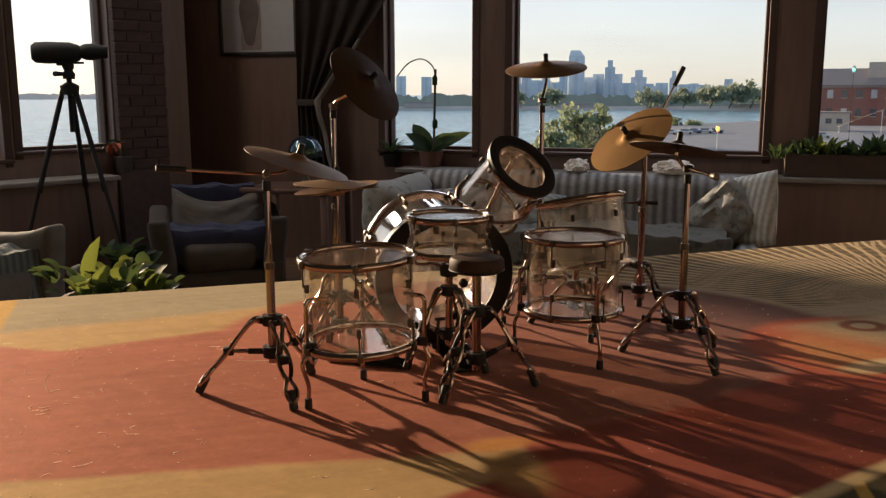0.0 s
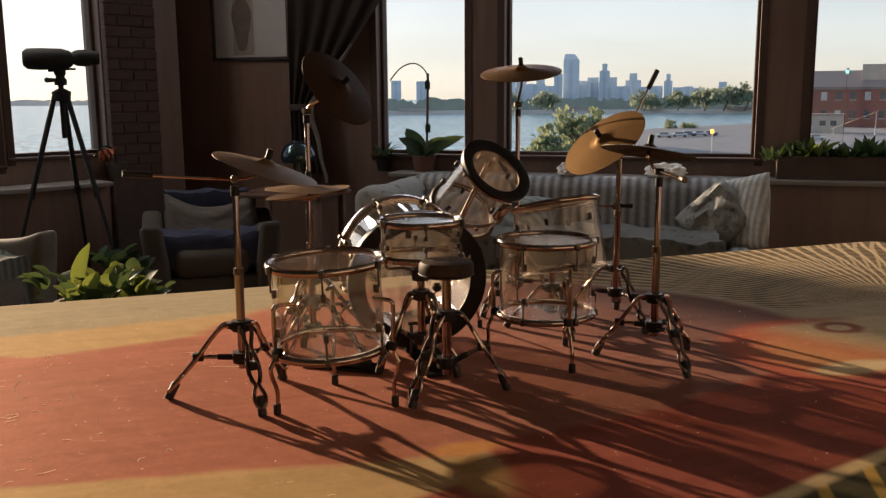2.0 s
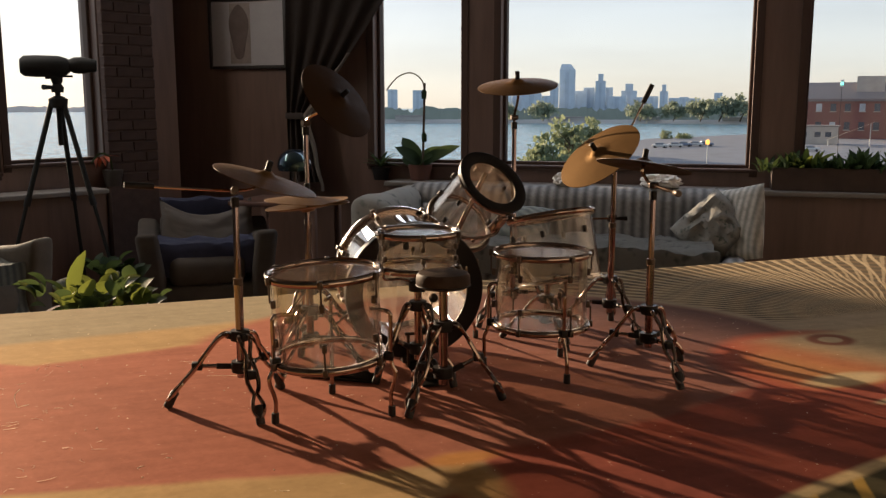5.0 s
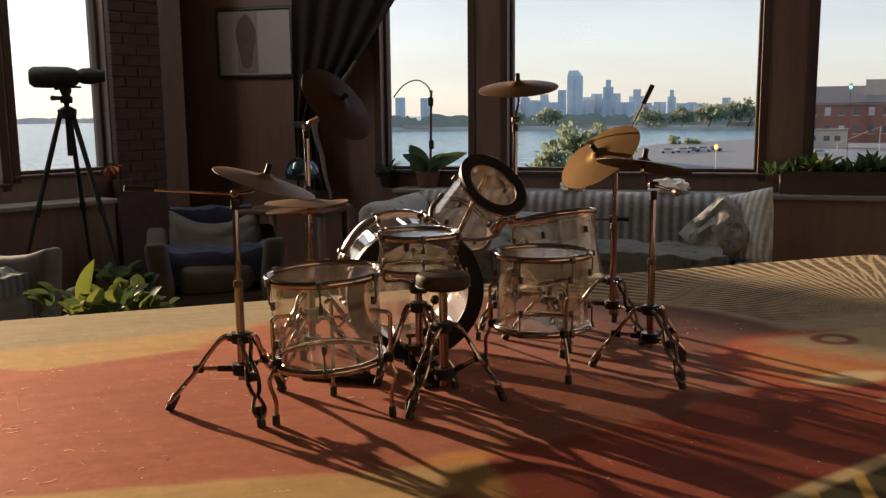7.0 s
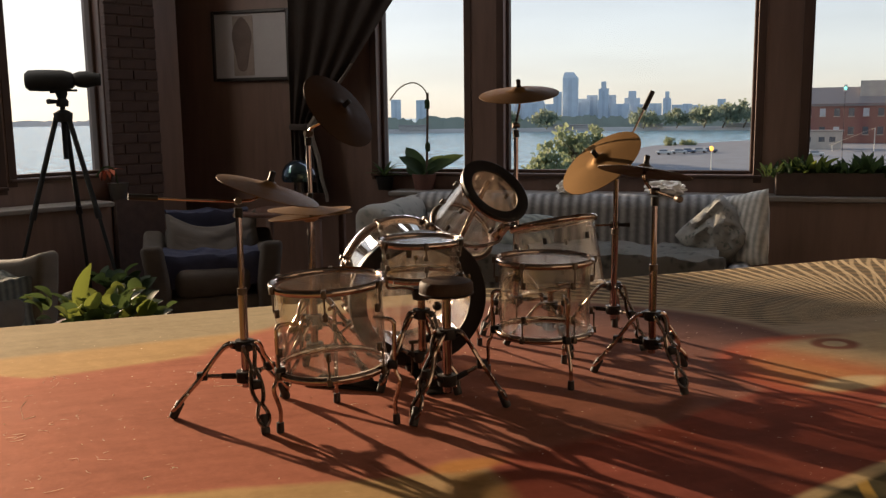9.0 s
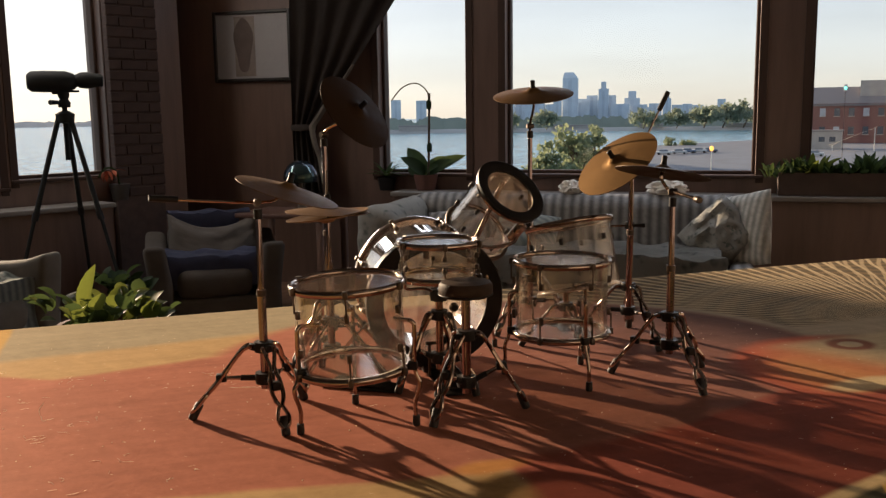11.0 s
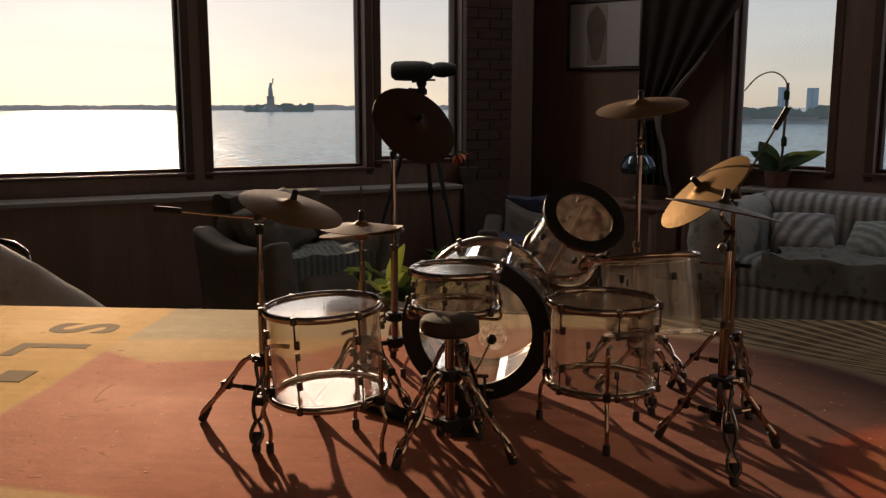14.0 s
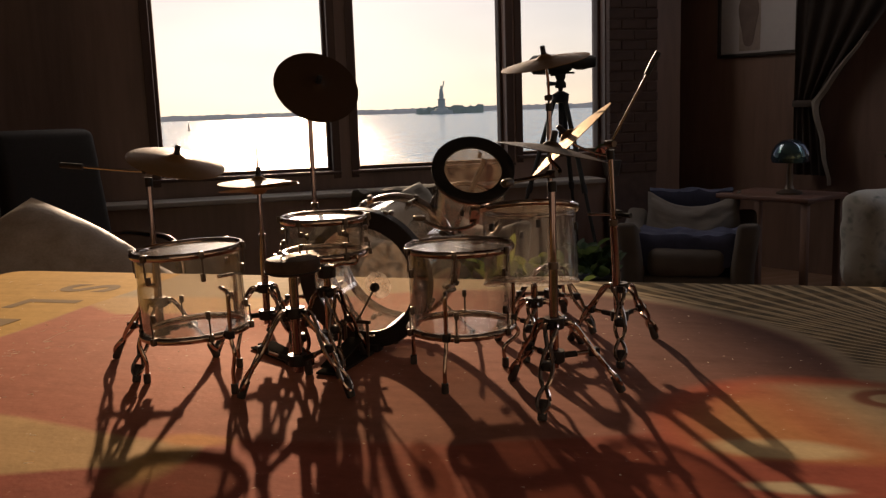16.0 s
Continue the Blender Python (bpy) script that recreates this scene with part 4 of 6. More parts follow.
def warehouse(az, d, rz, L, h, label, rows, seed):
    """Brick shed with a pitched roof, two rows of windows and a rooftop hut."""
    r = random.Random(seed)
    t = thing("warehouse", Matrix.Translation(bearing(az, d, GZ)) @ pose(0, 0, 0, 0, 0, rz), label, "building", "waterfront buildings")
    part("wall", box((0, 0, h / 2), (L, 18, h)), REDBRICK, t, smooth=False)
    bm = bmesh.new()
    vs = [bm.verts.new(c) for c in ((-L / 2 - 0.4, -9.4, h), (L / 2 + 0.4, -9.4, h), (L / 2 + 0.4, 9.4, h), (-L / 2 - 0.4, 9.4, h), (-L / 2 + 1.5, 0, h + 6), (L / 2 - 1.5, 0, h + 6))]
    for q in ((0, 1, 5, 4), (1, 2, 5), (2, 3, 4, 5), (3, 0, 4), (3, 2, 1, 0)):
        bm.faces.new([vs[i] for i in q])
    part("roof", bm, ROOFING, t, "grey pitched roof", False)
    part("roof_hut", box((r.uniform(-4, 6), -3, h + 5), (9, 5, 6)), PALE, t, "small pale rooftop hut", False)
    part("chimney", box((L * 0.3, -4, h + 4), (1.2, 1.2, 6)), PALE, t, "", False)
    part("cornice", box((0, -9.3, h - 0.5), (L, 0.6, 0.7)), ROOFING, t, "", False)
    n = int(L / 4.4)
    for row in rows:
        for k in range(n):
            x = -L / 2 + (k + 0.5) * L / n
            w = part("window", box((x, -9.02, row), (1.9, 0.2, 2.7)), GLASS_PALE if r.random() < 0.4 else GLASS_DARK, t, "", False)
            part("sill", box((x, -9.2, row - 1.5), (2.2, 0.5, 0.3)), PALE, w, "", False)


warehouse(105.2, 360, 14, 52, 14.0, "red brick waterfront warehouse with a grey pitched roof", (4.5, 11.0), 1)
warehouse(101.0, 330, 20, 30, 10.5, "lower red brick warehouse beside the yard", (3.5, 8.0), 2)
shed = thing("shed", Matrix.Translation(bearing(108.35, 300, GZ)) @ pose(0, 0, 0, 0, 0, 16), "low pale rendered shed with a flat roof", "building", "waterfront buildings")
part("wall", box((0, 0, 2.7), (12, 7, 5.4)), PALE, shed, smooth=False)
part("roof", box((0, 0, 5.55), (12.8, 7.8, 0.34)), ROOFING, shed, smooth=False)
for k in (-3.5, 0.4, 3.4):
    part("window", box((k, -3.52, 3.0), (1.7, 0.1, 1.5)), GLASS_DARK, shed, "", False)
sail = thing("canopy", Matrix.Translation(bearing(106.5, 285, GZ)) @ pose(0, 0, 0, 0, 0, 16), "pale slanted canvas canopy on two posts", "canopy")
bm = bmesh.new()
vs = [bm.verts.new(c) for c in ((-7, -2, 1.6), (5, -2, 6.6), (6, 2, 7.0), (-6, 2, 1.8))]
bm.faces.new(vs)
bmesh.ops.solidify(bm, geom=bm.faces[:], thickness=0.3)
part("cloth", bm, CANVAS, sail, "", False)
for x, z in ((-6, 1.6), (5, 6.6)):
    part("post", tube([(x, 0, 0), (x, 0, z)], 0.12), POLE, sail)
GREEN_GLOW, _, _, b_ = nodes_of("signal_green_glow")
b_.inputs["Emission Color"].default_value = (0.05, 0.75, 0.5, 1)
b_.inputs["Emission Strength"].default_value = 1.6
sig = thing("traffic_light", Matrix.Translation(bearing(107.15, 120, GZ)), "traffic light showing green on a dark pole", "traffic light")
part("pole", tube([(0, 0, 0), (0, 0, 14.0)], 0.03), BLACK, sig)
part("housing", box((0, 0, 14.4), (0.36, 0.36, 0.8), bevel=0.05), POLE, sig)
part("signal", lathe([(0, -0.02), (0.17, 0), (0.17, 0.05), (0, 0.09)], frame_z(bearing(287, 0.2, 14.35), bearing(287, 1)), seg=14), GREEN_GLOW, sig, "lit green signal")
buoy = thing("buoy", Matrix.Translation(bearing(181.2, 1000, WATER_Z)) @ Matrix.Diagonal((1.6, 1.6, 1.6, 1)), "small dark channel buoy on the water", "buoy")
part("float", lathe([(0, -0.5), (1.1, -0.3), (1.2, 0.5), (0.4, 0.8), (0, 0.8)], seg=14), SCOPE, buoy)
part("mast", tube([(0, 0, 0.7), (0, 0, 4.2)], [0.5, 0.25]), SCOPE, buoy)

# ---- the miniature drum kit ----


def leg_path(a, r, h, foot_up=0.004):
    """Middle line of a tripod leg: from the collar, over a shoulder and a knee, to the foot."""
    c, s = math.cos(radians(a)), math.sin(radians(a))
    return [Vector((c * q, s * q, z)) for q, z in ((0.0035, h), (r * 0.27, h * 0.98), (r * 0.60, h * 0.56), (r * 0.86, h * 0.26), (r, foot_up))], Vector((-s, c, 0))


def tripod(parent, angles, r=0.043, h=0.045, strut=0.025, rod=0.00135, bow=0.0026, radii=None):
    """Double-strand legs with struts and rubber feet, under two black collars."""
    part("collar", lathe([(0.0026, h - 0.0032), (0.0058, h - 0.0032), (0.0064, h), (0.0058, h + 0.0032), (0.0026, h + 0.0032)], seg=16), BLACK, parent, "black collar")
    part("collar", lathe([(0.0026, strut - 0.0034), (0.0060, strut - 0.0034), (0.0064, strut), (0.0060, strut + 0.0034), (0.0026, strut + 0.0034)], seg=16), BLACK, parent, "black collar")
    for k, a in enumerate(angles):
        rr = radii[k] if radii else r
        mid, side = leg_path(a, rr, h)
        fine = bend(mid, 8)
        leg = None
        bm = bmesh.new()
        for sgn in (1, -1):
            pts = []
            for i, p in enumerate(fine):
                u = i / (len(fine) - 1)
                w = abs(math.sin(math.pi * max(u - 0.08, 0) / 0.29)) ** 0.8 if u < 0.95 else 0
                if u < 0.10:
                    w = 0.35
                pts.append(p + side * sgn * (0.0007 + bow * w))
            tube(pts, rod, bm, 7)
        leg = part("leg", bm, CHROME, parent, "leg of two bowed chrome strands")
        c, s = math.cos(radians(a)), math.sin(radians(a))
        d = (mid[-1] - mid[-2]).normalized()
        base = Vector((c * rr, s * rr, 0.0))
        up = (mid[-2] - base).normalized()
        part("rubber_foot", lathe([(0, 0.0), (0.0025, 0.0), (0.0028, 0.0012), (0.0026, 0.0108), (0.0019, 0.0116), (0, 0.0116)], frame_z(base + Vector((0, 0, 0.0004)), up), seg=12), RUBBER, leg, "black rubber foot")
        kn = Vector((c * rr * 0.58, s * rr * 0.58, h * 0.58))
        hub = Vector((c * 0.004, s * 0.004, strut))
        bar = part("strut", tube([hub, kn], 0.0014, None, 8), CHROME, parent)
        part("strut_sleeve", tube([hub, hub.lerp(kn, 0.48)], 0.0019, None, 8), BLACK, bar, "black sleeve")
        part("joint", box((0, 0, 0), (0.0066, 0.0052, 0.0050), Matrix.Translation(kn) @ pose(0, 0, 0, 0, 0, a), bevel=0.0008), BLACK, parent)
        part("joint", box((0.006 * c, 0.006 * s, h), (0.0055, 0.0045, 0.0042), None, bevel=0.0008), BLACK, parent)


def cymbal(parent, centre, normal, R, label="thin brass cymbal", metal=None):
    m = frame_z(centre, normal)
    k = R / 0.033
    prof = [(0.0008, 0.0042 * k), (0.0026 * k, 0.0040 * k), (0.0048 * k, 0.0026 * k), (0.0060 * k, 0.0014 * k), (0.012 * k, 0.0008 * k), (0.022 * k, -0.0004), (R, -0.0022 * k),
            (R, -0.0026 * k), (0.022 * k, -0.0009), (0.012 * k, 0.0003 * k), (0.0060 * k, 0.0009 * k), (0.0046 * k, 0.0020 * k), (0.0008, 0.0036 * k)]
    c = part("cymbal", lathe(prof, m, seg=72), metal or BRASS, parent, label)
    part("nut", lathe([(0, 0.0035), (0.0021, 0.0035), (0.0022, 0.0050), (0.0019, 0.0056), (0.0020, 0.0098), (0.0012, 0.0104), (0, 0.0104)], m, seg=14), BLACK, c, "black wing nut")
    part("felt", lathe([(0, -0.001), (0.0022, -0.001), (0.0022, 0.0), (0, 0.0)], m, seg=12), RUBBER, c)
    return c


def local(base, p):
    return Vector(p) - Vector(base)


def pillar(parent, z0, z_mid, z_top, lean=(0, 0), r0=0.0027, r1=0.0020):
    """Telescopic tube; lean shifts its top."""
    lx, ly = lean
    f = lambda z: Vector((lx * z / z_top, ly * z / z_top, z))
    part("lower_tube", tube([f(z0), f(z_mid)], r0, None, 16), TUBE_CHROME, parent)
    part("sleeve", tube([f(z_mid - 0.001), f(z_mid + 0.003)], r0 * 1.12, None, 16), DARK_CHROME, parent)
    part("upper_tube", tube([f(z_mid), f(z_top)], r1, None, 16), TUBE_CHROME, parent)
    part("clamp", tube([f(z_top - 0.006), f(z_top)], r1 * 1.3, None, 14), BLACK, parent, "black clamp")
    return f(z_top)


def stand(base, angles, z_mid, z_top, label, r=0.043, h=0.045, top=None, radii=None):
    t = thing("cymbal_stand", Matrix.Translation((base[0], base[1], TZ)), label, "cymbal stand", "cymbal stands")
    tripod(t, angles, r, h, radii=radii)
    lean = (top[0] - base[0], top[1] - base[1]) if top else (0, 0)
    end = pillar(t, 0.018, z_mid - TZ, z_top - TZ, lean)
    return t, end


# crash with a long counterweight boom
S1 = (-0.4195, 0.3345, TZ)
t, end = stand(S1, (-131, -22, 100), 1.146, 1.199, "miniature chrome boom stand with a tilted brass cymbal", radii=(0.046, 0.042, 0.037))
wt, cy = local(S1, (-0.4444, 0.2762, 1.209)), local(S1, (-0.4128, 0.3541, 1.2125))
jn = end + Vector((0, 0, 0.004))
part("tilter", lathe([(0, -0.004), (0.0022, -0.004), (0.0025, 0), (0.0022, 0.004), (0, 0.004)], frame_z(jn, (0.8, -0.5, 0.2)), seg=12), DARK_CHROME, t)
n1 = Vector((0.25, 0.19, 0.95)).normalized()
part("boom", tube(bend([wt, jn, jn + (cy - jn) * 0.75 + Vector((0, 0, -0.004)), cy - n1 * 0.004, cy], 4), 0.0008), CHROME, t)
part("counterweight", tube([wt, wt + (jn - wt).normalized() * 0.0165], 0.0019, None, 12), BLACK, t, "black sleeve")
cymbal(t, cy - n1 * 0.002, n1, 0.0325)

# crash facing the room, steeply tilted
S2 = (-0.492, 0.4535, TZ)
t, end = stand(S2, (-80, 40, 160), 1.165, 1.238, "miniature chrome stand with a steeply tilted, shade-darkened brass cymbal")
cy, n2 = local(S2, (-0.4580, 0.4565, 1.2588)), Vector((0.80, 0.14, 0.58)).normalized()
part("tilter", lathe([(0, -0.003), (0.0022, -0.003), (0.0025, 0), (0.0022, 0.003), (0, 0.003)], frame_z(end + Vector((0, 0, 0.003)), (0.1, 1, 0)), seg=12), DARK_CHROME, t)
part("boom", tube(bend([end, end + Vector((0.004, 0, 0.007)), cy - n2 * 0.010, cy], 5), 0.0011), CHROME, t)
cymbal(t, cy, n2, 0.0320, "thin brass cymbal with shade in its colour", SHADED_BRASS)

# straight crash at the back
S3 = (-0.4255, 0.627, TZ)
t, end = stand(S3, (-95, 25, 145), 1.165, 1.240, "miniature straight chrome stand with a level brass cymbal")
cy, n3 = local(S3, (-0.4184, 0.6213, 1.272)), Vector((0.10, -0.21, 0.97)).normalized()
part("tilter", lathe([(0, -0.003), (0.0020, -0.003), (0.0024, 0), (0.0020, 0.003), (0, 0.003)], frame_z(end + Vector((0, 0, 0.004)), (0.6, 0.8, 0)), seg=12), DARK_CHROME, t)
part("rod", tube(bend([end, end + Vector((0, 0, 0.006)), cy - n3 * 0.012, cy], 5), 0.0011), CHROME, t)
cymbal(t, cy, n3, 0.0335)

# boom stand with the golden cymbal
S4 = (-0.338, 0.643, TZ)
t, end = stand(S4, (118, -25, 210), 1.158, 1.208, "miniature chrome boom stand with a bright golden tilted cymbal", top=(-0.331, 0.633))
tip, cy, n4 = local(S4, (-0.3148, 0.6593, 1.27)), local(S4, (-0.3281, 0.6024, 1.2178)), Vector((-0.229, -0.632, 0.741)).normalized()
hub = end + Vector((0, 0, 0.004))
part("tilter", lathe([(0, -0.004), (0.0022, -0.004), (0.0026, 0), (0.0022, 0.004), (0, 0.004)], frame_z(hub, (0.9, 0.3, 0)), seg=12), DARK_CHROME, t)
part("boom", tube(bend([tip, hub, hub + (hub - tip) * 0.12, cy - n4 * 0.008, cy], 5), 0.0008), CHROME, t)
part("counterweight", tube([tip, tip + (hub - tip).normalized() * 0.016], 0.0020, None, 12), BLACK, t, "black sleeve")
wing = Vector((0.003, -0.004, 1.164 - TZ))
part("wing_screw", tube([wing + Vector((0.002, 0.001, 0)), wing + Vector((0.010, 0.006, 0))], [0.0012, 0.0019], None, 8), BLACK, t, "black wing screw")
part("clamp_rod", tube([wing + Vector((-0.020, -0.012, -0.001)), wing], 0.0009, None, 8), CHROME, t)
part("clamp_block", box((0, 0, 0), (0.0062, 0.0062, 0.0058), Matrix.Translation(wing + Vector((-0.001, 0.001, 0))), bevel=0.0008), BLACK, t)
cymbal(t, cy, n4, 0.0342, "golden brass cymbal", GOLD)

# ride on a short boom
S5 = (-0.2605, 0.564, TZ)
t, end = stand(S5, (200, -31, 82), 1.146, 1.196, "miniature chrome boom stand with a level dark brass ride cymbal", radii=(0.041, 0.043, 0.041))
ball, cy, n5 = local(S5, (-0.2214, 0.5224, 1.1997)), local(S5, (-0.2705, 0.5680, 1.2142)), Vector((0.033, 0.21, 0.977)).normalized()
hub = end + Vector((0, 0, 0.004))
part("tilter", lathe([(0, -0.003), (0.0022, -0.003), (0.0026, 0), (0.0022, 0.003), (0, 0.003)], frame_z(hub, (0.8, 0.6, 0)), seg=12), DARK_CHROME, t)
part("boom", tube(bend([ball, hub, hub + Vector((-0.008, 0.008, 0.001)), cy - n5 * 0.006, cy], 5), 0.0012), CHROME, t)
bd = (ball - hub).normalized()
part("boom_end", tube([ball - bd * 0.0075, ball - bd * 0.0068, ball - bd * 0.0002, ball + bd * 0.0006], [0.0017, 0.0022, 0.0022, 0.0016], None, 14), DARK_CHROME, t, "knurled dark metal end")
cymbal(t, cy, n5, 0.0328, "thin dark brass cymbal", DARK_BRASS)

# hi-hat
HH = (-0.4395, 0.4085, TZ)
t = thing("hi_hat", Matrix.Translation(HH), "miniature chrome hi-hat stand with a pair of brass cymbals", "hi-hat")
tripod(t, (-73, 28, 150), 0.041, 0.045)
part("lower_tube", tube([(0, 0, 0.018), (0, 0, 0.085)], 0.0026, None, 16), TUBE_CHROME, t)
part("upper_tube", tube([(0, 0, 0.085), (0, 0, 0.116)], 0.0018, None, 14), TUBE_CHROME, t)
part("pull_rod", tube([(0, 0, 0.115), (0, 0, 0.150)], 0.0007, None, 8), DARK_CHROME, t)
part("clutch", lathe([(0, 0.126), (0.0017, 0.126), (0.0017, 0.132), (0, 0.132)], seg=12), BLACK, t)
cymbal(t, (0, 0, 0.1235), (0.02, 0.03, 1), 0.0290, "upper brass hi-hat cymbal")
c = part("cymbal", lathe([(0.0008, -0.0035), (0.004, -0.003), (0.006, -0.001), (0.020, 0.0003), (0.0285, 0.002), (0.0285, 0.0025), (0.020, 0.0008), (0.006, -0.0004), (0.0008, -0.003)], frame_z((0, 0, 0.1172), (-0.10, -0.09, 1)), seg=64), BRASS, t, "lower brass hi-hat cymbal")
bm = box((0, 0, 0), (0.046, 0.013, 0.0016), Matrix.Translation((0.0270, 0.0060, 0.0038)) @ pose(0, 0, 0, 0, 3, 23), bevel=0.0006)
part("pedal", bm, PEDAL, t, "ribbed foot pedal")
part("pedal_base", box((0, 0, 0), (0.056, 0.016, 0.0014), Matrix.Translation((0.0240, 0.0045, 0.0011)) @ pose(0, 0, 0, 0, 0, 23), bevel=0.0005), PEDAL, t)


def hoop(parent, R, z, m, material=None, r=0.0018, label=""):
    return part("hoop", torus(R, r, z, m, flat=1.25, seg=64), material or CHROME, parent, label)


def drum(t, R, z0, z1, m=None, lugs=6, spin=15, over_hoop=0.0014, lower_hoop=True, lug_h=0.005, rods=True):
    """Clear shell, two heads, two hoops, and its lugs with tension hooks."""
    m = m or Matrix()
    sh = lathe([(R, z0), (R, z1), (R - 0.0013, z1), (R - 0.0013, z0)], m, seg=64, closed=True)
    shell = part("shell", sh, ACRYLIC, t, "clear acrylic shell")
    for zz in (z0 + 0.0016, z1 - 0.0016):
        part("bearing_edge", torus(R - 0.0006, 0.0005, zz, m, seg=64), ACRYLIC_EDGE, shell)
    part("drum_head", lathe([(0, z1 + 0.0004), (R + 0.0006, z1)], m, seg=64), HEAD, t, "thin clear head")
    part("drum_head", lathe([(0, z0 - 0.0004), (R + 0.0006, z0)], m, seg=64), HEAD_LOW, t, "thin clear head")
    h1 = hoop(t, R + over_hoop, z1, m)
    h0 = hoop(t, R + over_hoop, z0, m, None if rods else DARK_CHROME) if lower_hoop else None
    for k in range(lugs):
        a = radians(spin + 360 / lugs * k)
        for zz, sg, hp in ((z1, -1, h1), (z0, 1, h0)) if lower_hoop else ((z1, -1, h1),):
            zl = zz + sg * min(0.014, (z1 - z0) * 0.33)
            mm = m @ pose(0, 0, 0, 0, 0, math.degrees(a))
            lug = part("lug", box((R + 0.0012, 0, zl), (0.0026, 0.0028, lug_h), mm, bevel=0.0006), DARK_CHROME if rods else RUBBER, t)
            if not rods:
                continue
            part("tension_rod", tube([mm @ Vector((R + 0.0030, 0, zz + sg * 0.002)), mm @ Vector((R + 0.0030, 0, zl - sg * 0.001))], 0.0006, None, 6), DARK_CHROME, lug)
            part("claw", box((R + 0.0024, 0, zz), (0.0046, 0.0030, 0.0046), mm, bevel=0.0006), DARK_CHROME, hp)


def floor_tom(c, z0, z1, feet, label, tilt, R=0.0325, spin=15):
    t = thing("floor_tom", Matrix.Translation((c[0], c[1], TZ)), label, "floor tom", "miniature drums")
    m = pose(0, 0, 0, tilt[0], tilt[1], 0)
    drum(t, R, z0 - TZ, z1 - TZ, m, 6, spin)
    for a, r in feet:
        cc, ss = math.cos(radians(a)), math.sin(radians(a))
        rim = R + 0.0046
        zb = z0 - TZ
        side = Vector((-ss, cc, 0))
        pts = [Vector((cc * r, ss * r, 0.004)), Vector((cc * (r - 0.0005), ss * (r - 0.0005), 0.014)), Vector((cc * (rim + 0.003), ss * (rim + 0.003), zb - 0.010)), Vector((cc * rim, ss * rim, zb - 0.001)),
               Vector((cc * rim, ss * rim, zb + 0.024)), Vector((cc * (rim - 0.0006), ss * (rim - 0.0006), zb + 0.0272)), Vector((cc * (rim - 0.0032), ss * (rim - 0.0032), zb + 0.0288)), Vector((cc * (rim - 0.013), ss * (rim - 0.013), zb + 0.0288)) + side * 0.003]
        lg = part("leg", tube(bend(pts, 4), 0.00130, None, 10), CHROME, t, "bent chrome leg")
        part("rubber_foot", lathe([(0, 0), (0.0022, 0), (0.0024, 0.001), (0.0022, 0.0062), (0, 0.0066)], Matrix.Translation((cc * r, ss * r, 0.0003)), seg=12), RUBBER, lg, "black rubber foot")
        part("leg_bracket", box((R + 0.0032, 0, zb + 0.001), (0.0058, 0.0046, 0.0052), pose(0, 0, 0, 0, 0, a), bevel=0.0008), BLACK, t)
    return t


floor_tom((-0.3655, 0.3615), 1.1045, 1.1560, ((-107, 0.0370), (31, 0.0375), (138, 0.0360)), "miniature clear acrylic floor tom with chrome hoops and bent legs", (2.5, -0.5))
floor_tom((-0.3255, 0.5255), 1.1000, 1.1515, ((219, 0.0405), (-30, 0.0430), (95, 0.0305)), "miniature clear acrylic floor tom on three bent chrome legs", (0, 0), R=0.0325, spin=40)

# snare on its basket stand
SN = (-0.3714, 0.4460)
t = thing("snare_stand", Matrix.Translation((SN[0], SN[1], TZ)), "low miniature chrome snare stand with bowed legs", "snare stand")
tripod(t, (-117, 3, 123), 0.031, 0.052, 0.022)
part("tube", tube([(0, 0, 0.014), (0, 0, 0.070)], 0.0026, None, 14), CHROME, t)
part("collar", lathe([(0.002, 0.062), (0.006, 0.062), (0.0065, 0.066), (0.006, 0.070), (0.002, 0.070)], seg=14), BLACK, t)
for a in (30, 150, 270):
    c_, s_ = math.cos(radians(a)), math.sin(radians(a))
    part("basket_arm", tube(bend([(c_ * 0.004, s_ * 0.004, 0.068), (c_ * 0.016, s_ * 0.016, 0.0725), (c_ * 0.0315, s_ * 0.0315, 0.0745), (c_ * 0.033, s_ * 0.033, 0.080)], 4), 0.0010), CHROME, t)
t = thing("snare_drum", Matrix.Translation((SN[0], SN[1], TZ)), "shallow miniature clear acrylic snare drum with chrome hoops", "snare drum", "miniature drums")
drum(t, 0.0262, 1.1468 - TZ, 1.1698 - TZ, None, 6, 20, lug_h=0.0036)
part("strainer", box((0.0275, 0, 0.090), (0.003, 0.004, 0.008), pose(0, 0, 0, 0, 0, 150), bevel=0.001), DARK_CHROME, t)

# bass drum
BA = Vector((-0.821, 0.571, 0.085)).normalized()
BC = Vector((-0.400, 0.4745, 1.1205))
t = thing("bass_drum", Matrix.Translation((BC.x, BC.y, TZ)), "miniature clear acrylic bass drum with a black batter hoop", "bass drum", "miniature drums")
bm_ = frame_z((0, 0, BC.z - TZ), BA)
BR, BL = 0.0470, 0.067
part("shell", lathe([(BR, 0.004), (BR, BL), (BR - 0.0014, BL), (BR - 0.0014, 0.004)], bm_, seg=80, closed=True), ACRYLIC, t, "clear acrylic shell")
part("batter_hoop", lathe([(0.0385, -0.0008), (0.0500, -0.0008), (0.0508, 0.0), (0.0508, 0.0075), (0.0495, 0.0080), (0.0478, 0.0080), (0.0476, 0.0018), (0.0385, 0.0012)], bm_, seg=80, closed=True), BLACK, t, "wide black hoop")
part("drum_head", lathe([(0, 0.0), (0.0385, 0.0002)], bm_, seg=64), BATTER, t, "thin clear head")
